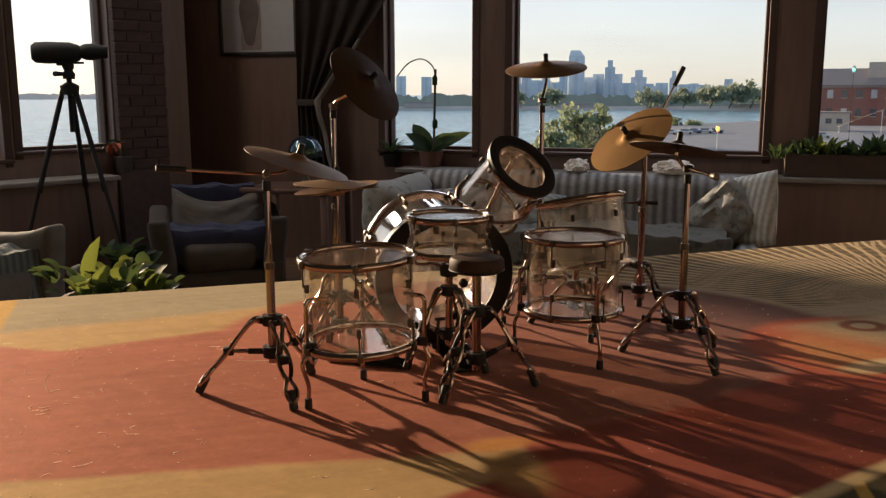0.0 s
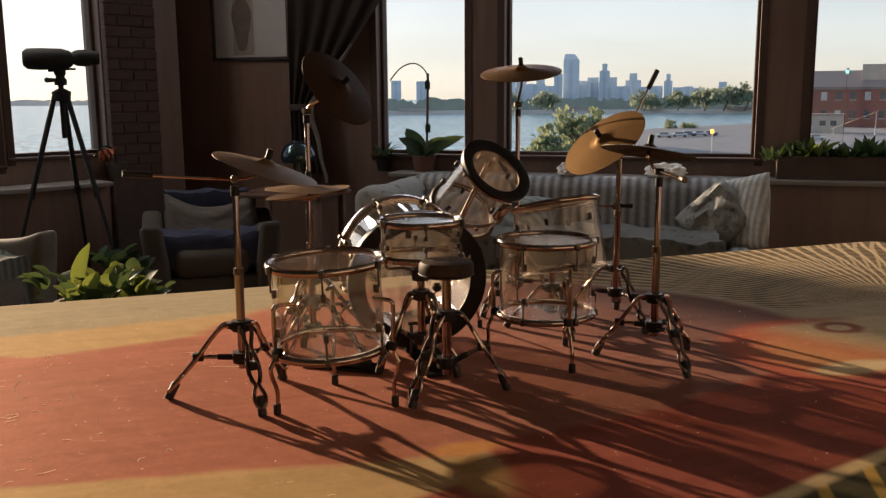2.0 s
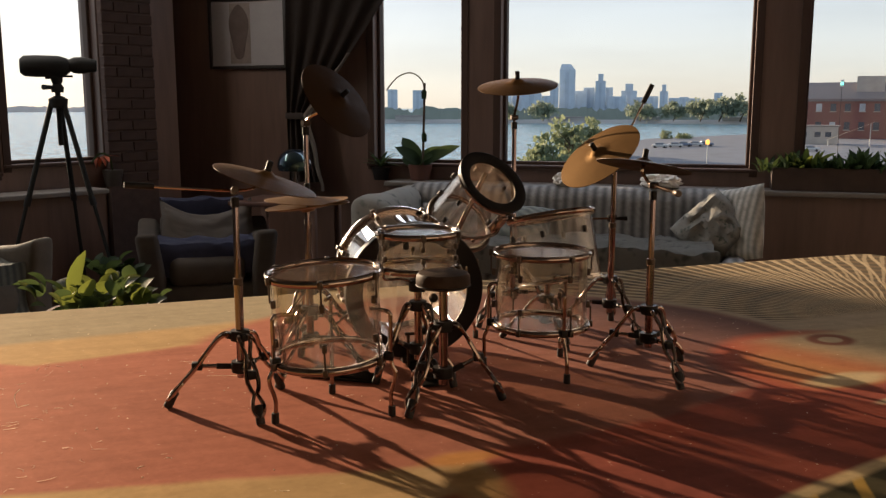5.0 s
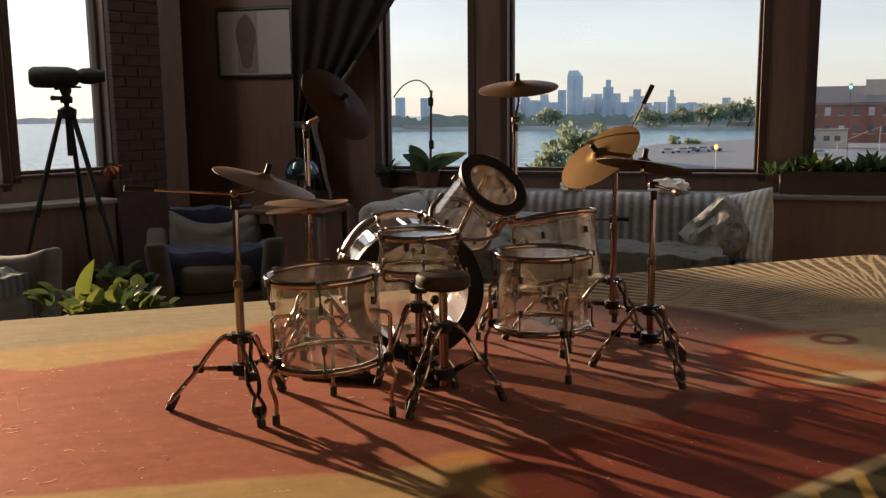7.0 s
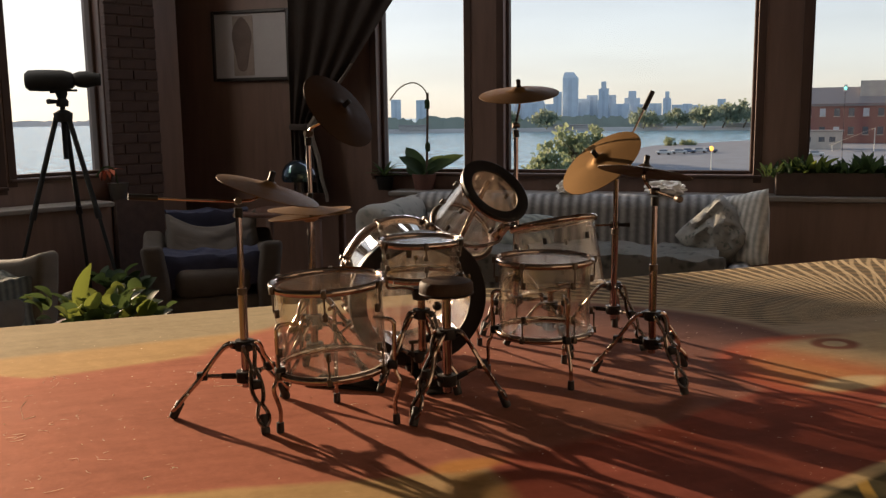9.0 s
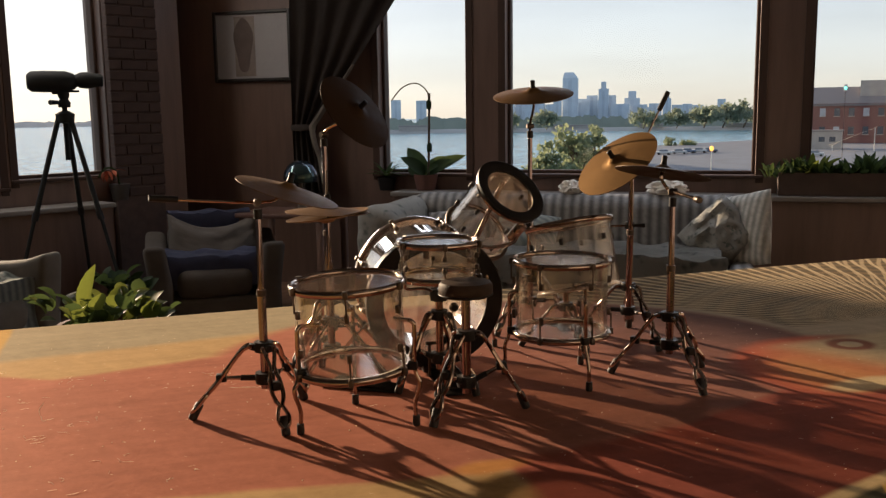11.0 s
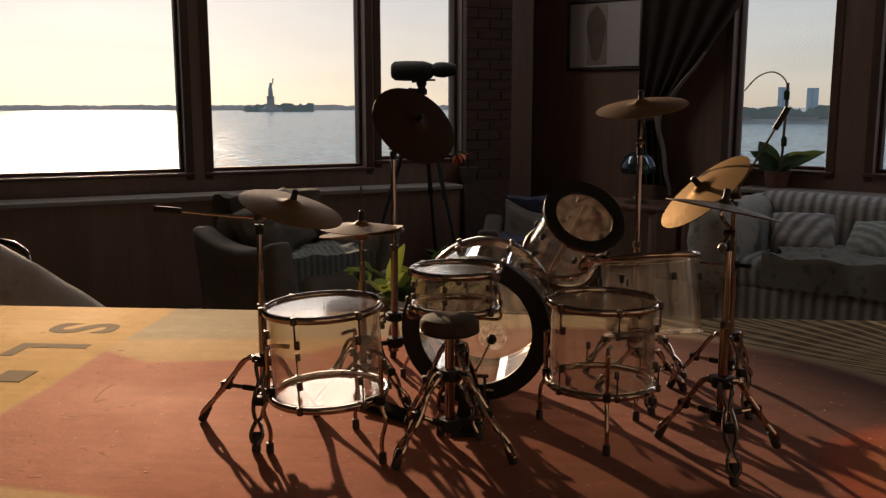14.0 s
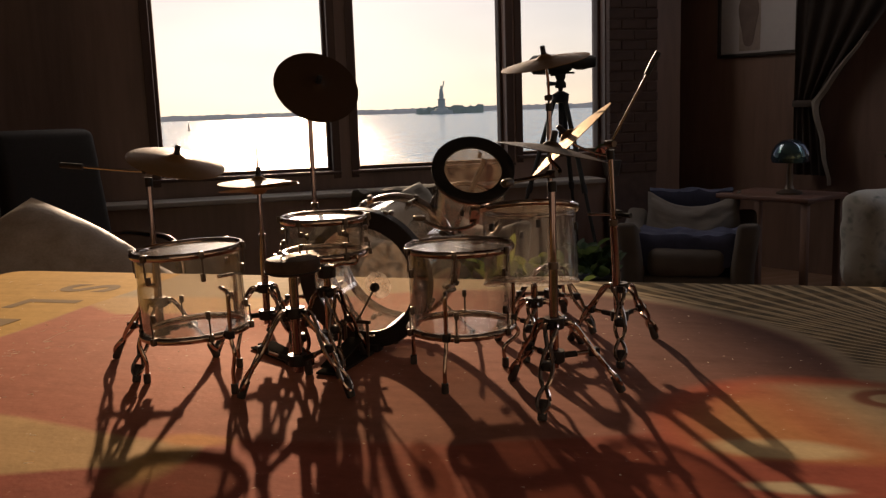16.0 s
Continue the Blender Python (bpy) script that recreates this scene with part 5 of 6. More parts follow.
part("drum_head", lathe([(0, BL), (BR + 0.001, BL + 0.0002)], bm_, seg=64), FRONT_HEAD, t, "thin clear head")
hp = part("front_hoop", lathe([(0.0468, BL - 0.006), (0.0492, BL - 0.006), (0.0500, BL - 0.004), (0.0500, BL + 0.002), (0.0488, BL + 0.003), (0.0462, BL + 0.003), (0.0462, BL + 0.001), (0.0468, BL)], bm_, seg=80, closed=True), CHROME, t, "chrome hoop")
for k in range(8):
    mm = bm_ @ pose(0, 0, 0, 0, 0, 22 + 45 * k)
    for zl, zz in ((0.016, 0.006), (BL - 0.016, BL - 0.002)):
        lug = part("lug", box((BR + 0.0016, 0, zl), (0.0034, 0.0034, 0.0062), mm, bevel=0.0008), DARK_CHROME, t)
        part("tension_rod", tube([mm @ Vector((BR + 0.0034, 0, zl)), mm @ Vector((BR + 0.0034, 0, zz))], 0.0006, None, 6), DARK_CHROME, lug)
        part("claw", box((BR + 0.0030, 0, zz), (0.0050, 0.0036, 0.0040), mm, bevel=0.0008), DARK_CHROME, lug)
SIDE = Vector((-BA.y, BA.x, 0)).normalized()
FWD = Vector((BA.x, BA.y, 0)).normalized()
for sg in (1, -1):
    a0 = FWD * 0.040 + SIDE * sg * 0.043 + Vector((0, 0, BC.z - TZ - 0.022))
    sp = part("spur", tube(bend([a0, a0 + SIDE * sg * 0.012 + Vector((0, 0, -0.012)) + FWD * 0.004, FWD * 0.056 + SIDE * sg * 0.062 + Vector((0, 0, 0.005))], 4), 0.0012), CHROME, t, "chrome spur")
    part("rubber_foot", lathe([(0, 0), (0.0022, 0), (0.0022, 0.006), (0, 0.0064)], Matrix.Translation(FWD * 0.056 + SIDE * sg * 0.062 + Vector((0, 0, 0.0003))), seg=12), RUBBER, sp)
part("hoop_foot", box((0, 0, 0.0025), (0.010, 0.020, 0.005), Matrix.Translation(FWD * 0.004) @ pose(0, 0, 0, 0, 0, math.degrees(math.atan2(BA.y, BA.x))), bevel=0.001), BLACK, t)
BO = Vector((BC.x, BC.y, TZ))
mount = Vector((-0.412, 0.520, 1.1605)) - BO
part("tom_mount", tube(bend([mount, Vector((-0.400, 0.535, 1.1530)) - BO, Vector((-0.388, 0.5535, 1.1560)) - BO, Vector((-0.3865, 0.5545, 1.1680)) - BO], 5), 0.0014), CHROME, t, "chrome tom mount rod")
part("mount_plate", box((0, 0, 0), (0.010, 0.008, 0.0035), Matrix.Translation(mount), bevel=0.001), DARK_CHROME, t)

# kick pedal
KP = BC + BA * -0.014
t = thing("kick_pedal", Matrix.Translation((KP.x, KP.y, TZ)), "small dark metal kick pedal with a round beater", "kick pedal")
pa = math.degrees(math.atan2(-BA.y, -BA.x))
PMX = pose(0, 0, 0, 0, 0, pa)
part("base_plate", box((0.018, 0, 0.0012), (0.056, 0.017, 0.0018), PMX, bevel=0.0005), PEDAL, t)
part("footboard", box((0, 0, 0), (0.044, 0.0125, 0.0016), PMX @ pose(0.022, 0, 0.0095, 0, 12, 0), bevel=0.0006), PEDAL, t, "ribbed dark footboard")
for sg in (-1, 1):
    part("post", tube([PMX @ Vector((0, sg * 0.0085, 0.001)), PMX @ Vector((0, sg * 0.0085, 0.026))], 0.0011, None, 8), DARK_CHROME, t)
part("axle", tube([PMX @ Vector((0, -0.011, 0.0255)), PMX @ Vector((0, 0.011, 0.0255))], 0.0013, None, 8), DARK_CHROME, t)
bt = Vector((-0.3881, 0.4808, 1.1168)) - Vector((KP.x, KP.y, TZ))
bh = part("beater", tube([PMX @ Vector((0, 0.001, 0.0255)), bt], 0.0007, None, 8), DARK_CHROME, t)
part("beater_ball", lathe([(0, -0.0034), (0.0022, -0.0030), (0.0034, -0.001), (0.0034, 0.001), (0.0022, 0.0030), (0, 0.0034)], frame_z(bt, BA), seg=18), BLACK, bh, "round black felt beater")
pc = bm_.inverted() @ (bt + Vector((KP.x, KP.y, TZ)) - Vector((BC.x, BC.y, TZ)))
kd = [o for o in bpy.data.objects if o.name.startswith("bass_drum")][0]
part("beater_patch", lathe([(0, -0.0005), (0.0098, -0.0005)], bm_ @ Matrix.Translation((pc.x, pc.y, 0)), seg=32), clear("patch_film", (0.72, 0.62, 0.55), 0.25, 0.30, 0.05, 0.3), kd, "round translucent patch")
part("spring", torus(0.0016, 0.0005, 0.016, PMX @ pose(0, 0.012, 0), seg=16), CHROME, t)


def rack_tom(c_top, c_bot, R, label, ring_in=None, spin=0):
    c_top, c_bot = Vector(c_top), Vector(c_bot)
    ax = c_top - c_bot
    L = ax.length
    t = thing("rack_tom", Matrix.Translation(c_bot), label, "rack tom", "miniature drums")
    m = frame_z((0, 0, 0), ax, spin)
    drum(t, R, 0, L, m, 6, 10, lower_hoop=bool(ring_in), rods=False)
    if not ring_in:
        part("shell_edge", torus(R, 0.0011, 0, m, seg=64), ACRYLIC_EDGE, t, "polished shell edge")
    if ring_in:
        part("head_ring", lathe([(ring_in, L + 0.0006), (R + 0.0022, L + 0.0006), (R + 0.0034, L + 0.0012), (R + 0.0034, L + 0.0036), (R + 0.0020, L + 0.0042), (ring_in, L + 0.0024)], m, seg=64, closed=True), BLACK, t, "wide black ring")
        bp_ = Vector((-0.3862, 0.5545, 1.1640)) - c_bot
        part("tom_bracket", box((0, 0, 0), (0.007, 0.006, 0.018), frame_z(bp_, ax), bevel=0.001), CHROME, t, "chrome bracket")
        part("mount_rod", tube([Vector((-0.4280, 0.5515, 1.1500)) - c_bot, Vector((-0.4115, 0.5710, 1.2010)) - c_bot], 0.0021, None, 10), CHROME, t, "chrome mount rod inside the shell")
        part("bracket_screw", tube([bp_ + Vector((0.003, 0.004, 0.003)), bp_ + Vector((0.007, 0.009, 0.004))], [0.0012, 0.0018], None, 8), BLACK, t)
    return t


rack_tom((-0.3950, 0.5565, 1.1935), (-0.4320, 0.5620, 1.1600), 0.0262, "miniature clear acrylic rack tom tilted towards the player", 0.0205)
rack_tom((-0.3585, 0.5850, 1.1685), (-0.3463, 0.5818, 1.1197), 0.0318, "miniature clear acrylic rack tom, slightly tilted", None, 25)

# low stand that carries the second rack tom
RS = (-0.3640, 0.5900, TZ)
t = thing("tom_stand", Matrix.Translation(RS), "low miniature chrome tripod under the rack tom", "tom stand")
tripod(t, (-150, -30, 90), 0.036, 0.034, 0.018)
part("tube", tube([(0, 0, 0.012), (0, 0, 0.046)], 0.0024, None, 12), CHROME, t)
part("cradle_arm", tube(bend([(0, 0, 0.044), (0.008, -0.002, 0.048), (0.0180, -0.0080, 0.0500)], 4), 0.0012), CHROME, t)

# throne
TH = (-0.3262, 0.4200)
t = thing("drum_throne", Matrix.Translation((TH[0], TH[1], TZ)), "miniature drummer's stool with a round black padded seat", "stool")
tripod(t, (-84, 48, 164), 0.036, 0.050, 0.020, radii=(0.0365, 0.0385, 0.0345))
part("tube", tube([(0, 0, 0.012), (0, 0, 0.076)], 0.0029, None, 16), TUBE_CHROME, t)
part("seat", lathe([(0, 0.0745), (0.0145, 0.0745), (0.0165, 0.0758), (0.0170, 0.0780), (0.0168, 0.0820), (0.0155, 0.0838), (0.012, 0.0846), (0, 0.0849)], seg=48), SEAT_LEATHER, t, "black padded seat")
part("piping", torus(0.0168, 0.0005, 0.0762, seg=48), BLACK, t)

# ---- furniture ----


def armchair(m, label, cloth, w=0.86, d=0.85, h=0.74, seat=0.42, arm=0.60, name="armchair"):
    """An upholstered armchair that faces +x of its frame."""
    t = thing(name, m, label, "armchair")
    part("base", soft_box((d - 0.06, w - 0.08, seat - 0.20), (0, 0, 0.06 + (seat - 0.20) / 2), 0.03), cloth, t)
    part("seat_cushion", soft_box((d - 0.22, w - 0.36, 0.17), (0.08, 0, seat - 0.06), 0.06, lumps=0.02, seed=3), cloth, t)
    part("backrest", soft_box((0.20, w - 0.26, h - 0.22), (0, 0, 0), 0.08, Matrix.Translation((-d / 2 + 0.13, 0, 0.20 + (h - 0.22) / 2)) @ pose(0, 0, 0, 0, -8, 0), 0.02, 5), cloth, t)
    for s in (-1, 1):
        H = arm - 0.10
        bm = soft_box((d - 0.05, 0.13, H), (0, 0, 0), 0.035, lumps=0.012, seed=s + w)
        for v in bm.verts:      # loose cover: the top sags between a raised front and back corner
            k = max(v.co.z / (H / 2), 0)
            u = 2 * v.co.x / (d - 0.05)
            v.co.z += k * (0.075 * u * u - 0.035)
            v.co.y += s * k * 0.035
        bmesh.ops.translate(bm, vec=(0.01, s * (w / 2 - 0.09), 0.08 + H / 2), verts=bm.verts)
        part("arm", bm, cloth, t)
    for x in (-1, 1):
        for y in (-1, 1):
            part("foot", lathe([(0, 0), (0.02, 0), (0.028, 0.07), (0, 0.07)], at(x * (d / 2 - 0.09), y * (w / 2 - 0.1), 0), seg=12), WOOD_DARK, t)
    return t


def pillow(m, w, h, thick, material, label, seed=0.0, crumple=0.12, rounding=0.15):
    return tagged(part("pillow", cushion(w, h, thick, m, None, 20, crumple, seed, rounding), material), label, "pillow")


# armchair with blue throw and cushions under the picture
A1 = at(-4.68, 3.19, -0.035, -32)
armchair(A1, "worn beige armchair with a blue-grey throw over its seat", BEIGE, 0.80, 0.80, 0.64, 0.39, 0.56)
tagged(part("throw", rumple(0.72, 0.60, A1 @ pose(0.12, 0, 0.475), 0.020, 8, 0.16), BLUE), "crumpled blue-grey throw on the armchair seat", "throw")
tagged(part("throw", rumple(0.52, 0.50, A1 @ pose(-0.30, 0.0, 0.685, 0, 0, 0), 0.016, 2, 0.17), BLUE), "dark blue throw over the armchair back", "throw")
bm = cushion(0.28, 0.58, 0.14, None, None, 22, 0.16, 1.0, 0.1)
for v in bm.verts:      # sags in the middle, its corners stand up
    v.co.x -= 0.13 * (v.co.y / 0.29) ** 2
bmesh.ops.transform(bm, matrix=A1 @ pose(-0.04, 0.02, 0.490, 0, 58, 0), verts=bm.verts)
tagged(part("pillow", bm, BEIGE_PALE), "long sagging pale beige pillow on the armchair", "pillow")

# large armchair by the west windows
A2 = at(-4.31, 1.46, 0, 18)
armchair(A2, "large pale olive slipcovered armchair", BEIGE_OLIVE, 0.78, 0.80, 0.75, 0.44, 0.64)
tagged(part("throw", rumple(0.78, 0.62, A2 @ pose(0.14, 0.02, 0.525), 0.026, 4, 0.20), STRIPE2), "rumpled striped throw on the armchair seat", "throw")
tagged(part("throw", rumple(0.62, 0.56, A2 @ pose(-0.28, 0.02, 0.785), 0.022, 14, 0.22), BEIGE_OLIVE), "loose beige cover over the armchair back", "throw")
pillow(A2 @ pose(-0.12, -0.06, 0.645, 0, 62, 0) @ pose(0, 0, 0, 0, 0, 20), 0.33, 0.44, 0.18, BEIGE_OLIVE, "large soft beige pillow on the armchair", 6, 0.2)

# a dark lounge chair with a metal arm
t = thing("lounge_chair", at(-4.00, -0.17, 0, 40), "dark leather lounge chair with slim metal armrests", "chair")
part("seat", soft_box((0.56, 0.52, 0.12), (0.02, 0, 0.44), 0.05), LEATHER, t)
part("backrest", soft_box((0.10, 0.50, 0.72), (0, 0, 0), 0.045, pose(-0.26, 0, 0.84, 0, -10, 0)), LEATHER, t)
for s in (-1, 1):
    part("armrest", tube(bend([(0.24, s * 0.29, 0.02), (0.25, s * 0.29, 0.55), (0.20, s * 0.29, 0.67), (0.0, s * 0.29, 0.69), (-0.20, s * 0.29, 0.68), (-0.26, s * 0.29, 0.60), (-0.26, s * 0.29, 0.02)], 5), 0.013, None, 10), CHROME, t, "slim metal armrest")

# low white chair just past the table, with a big pillow standing on its corner
t = thing("slipcovered_chair", at(-1.48, 0.15, 0, 5), "low white slipcovered chair", "chair")
part("seat", soft_box((0.62, 0.70, 0.43), (0, 0, 0.215), 0.07, lumps=0.006), CREAM, t)
part("backrest", soft_box((0.16, 0.66, 0.40), (0, 0, 0), 0.06, pose(-0.26, 0, 0.62, 0, -8, 0)), CREAM, t)
pillow(Matrix.Translation((-1.40, 0.085, 0.780)) @ pose(0, 0, 0, 0, 0, 8) @ pose(0, 0, 0, 0, 58, 0) @ pose(0, 0, 0, 0, 0, 47), 0.62, 0.62, 0.24, PILLOW_COTTON, "large soft white pillow standing on its corner", 4, 0.08, 0.55)

# striped sofa before the north windows
SM = Matrix.Translation((-2.995, 4.706, 0)) @ pose(0, 0, 0, 0, 0, 25)    # x along the back, -y to the front
t = thing("sofa", SM, "long striped cloth sofa with a rolled back", "sofa")
SL = 2.08
part("base", soft_box((SL - 0.1, 0.80, 0.26), (0, -0.40, 0.20), 0.04, seed=1), STRIPE, t)
part("backrest", soft_box((SL, 0.24, 0.52), (0, 0, 0), 0.10, pose(0, -0.10, 0.51, -8, 0, 0), 0.018, 2, 9), STRIPE, t)
part("arm", soft_box((0.24, 0.92, 0.50), (-SL / 2 + 0.02, -0.42, 0.50), 0.10, None, 0.045, 3), FLORAL_DARK, t, "arm under a faded leaf-print cover")
part("arm", soft_box((0.14, 0.84, 0.32), (SL / 2 - 0.07, -0.42, 0.28), 0.05, None, 0.02, 4), STRIPE, t)
for k in (-1, 0, 1):
    part("seat_cushion", soft_box((SL / 3 - 0.10, 0.62, 0.16), (k * (SL / 3 - 0.09), -0.50, 0.385), 0.06, None, 0.02, 5 + k), STRIPE, t)
for x in (-1, 1):
    for y in (-0.08, -0.74):
        part("foot", lathe([(0, 0), (0.02, 0), (0.03, 0.08), (0, 0.08)], at(x * (SL / 2 - 0.1), y, 0), seg=12), WOOD_DARK, t)
tagged(part("throw", rumple(0.80, 1.55, SM @ pose(0.08, -0.565, 0.486, 0, 0, 90), 0.024, 9, 0.14, 44), FLORAL_DARK), "rumpled leaf-print throw spread over the sofa seat", "throw")
pillow(SM @ pose(0.845, -0.36, 0.570, 76, 0, -14) @ pose(0, 0, 0, 0, 0, 46), 0.36, 0.34, 0.18, FLORAL, "square leaf-print pillow standing on its corner", 3, 0.38)
pillow(SM @ pose(0.98, -0.34, 0.60, 72, 0, -38) @ pose(0, 0, 0, 0, 0, 14), 0.34, 0.44, 0.14, STRIPE_PALE, "striped pillow leaning on the sofa arm", 5)
pillow(SM @ pose(-0.66, -0.40, 0.56, 50, 0, 20), 0.34, 0.30, 0.13, STRIPE, "small striped pillow in the sofa corner", 8)
pillow(SM @ pose(-0.25, -0.36, 0.55, 45, 0, -6), 0.40, 0.28, 0.13, STRIPE2, "dark striped pillow on the sofa", 9)
WOOL = mat("white_wool", (0.7, 0.66, 0.6), 0.95, 0, 0.2, 30, 0.8, 90)
for x, w in ((0.55, 0.22), (-0.02, 0.14)):
    bm = bmesh.new()
    bmesh.ops.create_icosphere(bm, subdivisions=4, radius=1.0)
    for v in bm.verts:
        v.co *= 1 + 0.34 * noise.noise(v.co * 3.1 + Vector((x, 0, 0))) + 0.16 * noise.noise(v.co * 7)
        v.co = Vector((v.co.x * w / 2, v.co.y * 0.07, max(v.co.z, -0.6) * 0.05))
    ob = tagged(part("fleece", bm, WOOL), "fluffy white fleece on the sofa back", "fleece")
    ob.matrix_world = SM @ at(x, -0.07, 0.80)

# side table and glass lamp
SIDE_T = at(-4.55, 3.74, 0, 24)
t = thing("side_table", SIDE_T, "small dark wooden side table", "side table")
part("tabletop", box((0, 0, 0.635), (0.62, 0.46, 0.03), bevel=0.008), mat("side_table_wood", (0.085, 0.042, 0.03), 0.4, 0, 0.3, 6), t)
for x in (-0.27, 0.27):
    for y in (-0.19, 0.19):
        part("leg", box((x, y, 0.31), (0.04, 0.04, 0.62), bevel=0.005), WOOD_DARK, t)
IRID, _, _, b_ = nodes_of("iridescent_glass")
b_.inputs["Base Color"].default_value = (0.012, 0.018, 0.024, 1)
b_.inputs["Roughness"].default_value, b_.inputs["Metallic"].default_value, b_.inputs["Coat Weight"].default_value = 0.16, 0.15, 0.3
b_.inputs["Thin Film Thickness"].default_value, b_.inputs["Thin Film IOR"].default_value = 420, 1.6
t = thing("table_lamp", at(-4.47, 3.74, 0.651), "unlit table lamp with an iridescent glass dome shade", "lamp")
part("base", lathe([(0, 0), (0.075, 0), (0.075, 0.012), (0.03, 0.03), (0.018, 0.06), (0.022, 0.10), (0.014, 0.15), (0.012, 0.22), (0, 0.22)], seg=28), DARK_CHROME, t)
part("shade", lathe([(0.104, 0.190), (0.112, 0.215), (0.106, 0.255), (0.085, 0.295), (0.050, 0.322), (0, 0.330), (0, 0.325), (0.048, 0.318), (0.082, 0.290), (0.102, 0.253), (0.108, 0.215), (0.101, 0.190)], seg=40), IRID, t, "iridescent glass dome")

# framed picture on the north wall
FRAME = mat("black_frame", (0.02, 0.016, 0.014), 0.35, 0, 0.2, 20)
t = thing("framed_picture", PM @ pose(0.235, -0.004, 1.525), "pale abstract print in a thin black frame", "picture")
W, H = 0.645, 0.52
bm = bmesh.new()
for c, s in (((-W / 2 + 0.012, -0.014, H / 2), (0.024, 0.026, H)), ((W / 2 - 0.012, -0.014, H / 2), (0.024, 0.026, H)), ((0, -0.014, 0.012), (W - 0.048, 0.026, 0.024)), ((0, -0.014, H - 0.012), (W - 0.048, 0.026, 0.024))):
    box(c, s, None, bm, 0.004, 1)
part("frame", bm, FRAME, t, "thin black frame")
PAPER = mat("print_paper", (0.33, 0.32, 0.33), 0.5, 0, 0.08, 4)
part("print", box((0, -0.008, H / 2), (W - 0.05, 0.004, H - 0.05)), PAPER, t, "pale grey print")
INK = mat("print_ink", (0.10, 0.07, 0.06), 0.6, 0, 0.3, 9)
INK2 = mat("print_wash", (0.24, 0.20, 0.18), 0.6, 0, 0.25, 6)
part("print_band", box((-0.06, -0.0115, H / 2), (0.17, 0.002, H - 0.08), bevel=0.0008), INK2, t, "soft grey-brown upright band")
bm = bmesh.new()
pts = [(0.075 * math.cos(a) * (1 + 0.2 * math.sin(3 * a)) - 0.07, 0.20 * math.sin(a) + H / 2 + 0.01) for a in [2 * math.pi * k / 28 for k in range(28)]]
fr_, bk_ = [bm.verts.new((x, -0.0150, z)) for x, z in pts], [bm.verts.new((x, -0.0127, z)) for x, z in pts]
bm.faces.new(fr_), bm.faces.new(bk_[::-1])
for i in range(28):
    bm.faces.new((fr_[i], bk_[i], bk_[(i + 1) % 28], fr_[(i + 1) % 28]))
part("print_shape", bm, INK, t, "dark rounded upright shape", False)

# curtain tied back beside the window
def curtain():
    t = thing("curtain", PM @ at(0.9, -0.08, 0), "dark heavy curtain tied back beside the window", "curtain")
    n, rows = 44, []
    bm = bmesh.new()
    for j in range(31):
        z = 3.30 - (3.30 - 0.70) * j / 30
        k = (z - 1.18) / (2.66 - 1.18)
        if k > 0:
            left, right = -0.30 + 0.02 * k, -0.115 + min(0.74 * (z - 1.18), 0.90)
        else:
            left, right = -0.30, -0.115 + 0.10 * min(-k * 3, 1)
        row = []
        for i in range(n + 1):
            u = i / n
            x = left + (right - left) * u
            y = -0.05 + 0.022 * math.sin(u * 30 + 0.6 * math.sin(z * 3)) * (0.5 + 0.5 * min(abs(k) + 0.3, 1)) + 0.01 * noise.noise(Vector((u * 9, z * 2, 0)))
            row.append(bm.verts.new((x, y, z)))
        rows.append(row)
    for a, b in zip(rows, rows[1:]):
        for i in range(n):
            bm.faces.new((a[i], a[i + 1], b[i + 1], b[i]))
    bmesh.ops.solidify(bm, geom=bm.faces[:], thickness=0.004)
    part("drape", bm, CURTAIN, t, "dark pleated drape")
    edge, out = bmesh.new(), []
    for j in range(24):
        z = 1.62 - 0.98 * j / 23
        k = (z - 1.18) / (2.66 - 1.18)
        x = (-0.105 + 0.74 * (z - 1.18)) if k > 0 else -0.105 + 0.10 * min(-k * 3, 1)
        w = 0.012 + 0.040 * min(max((1.66 - z) / 0.45, 0), 1) if k > 0 else 0.038 - 0.02 * min(-k * 3, 1)
        y = -0.095 + 0.012 * math.sin(j * 0.9)
        out.append([edge.verts.new((x - w, y - 0.01, z)), edge.verts.new((x - w * 0.4, y - 0.02, z)), edge.verts.new((x + 0.004, y, z))])
    for a, b in zip(out, out[1:]):
        for i in (0, 1):
            edge.faces.new((a[i], a[i + 1], b[i + 1], b[i]))
    bmesh.ops.solidify(edge, geom=edge.faces[:], thickness=0.003)
    part("lining", edge, LINING, t, "pale turned lining edge")
    part("tie_band", torus(0.085, 0.012, 0, Matrix.Translation((-0.215, -0.05, 1.18)) @ Matrix.Diagonal((1, 0.5, 1, 1)), flat=2), CURTAIN, t, "dark tie band")


curtain()

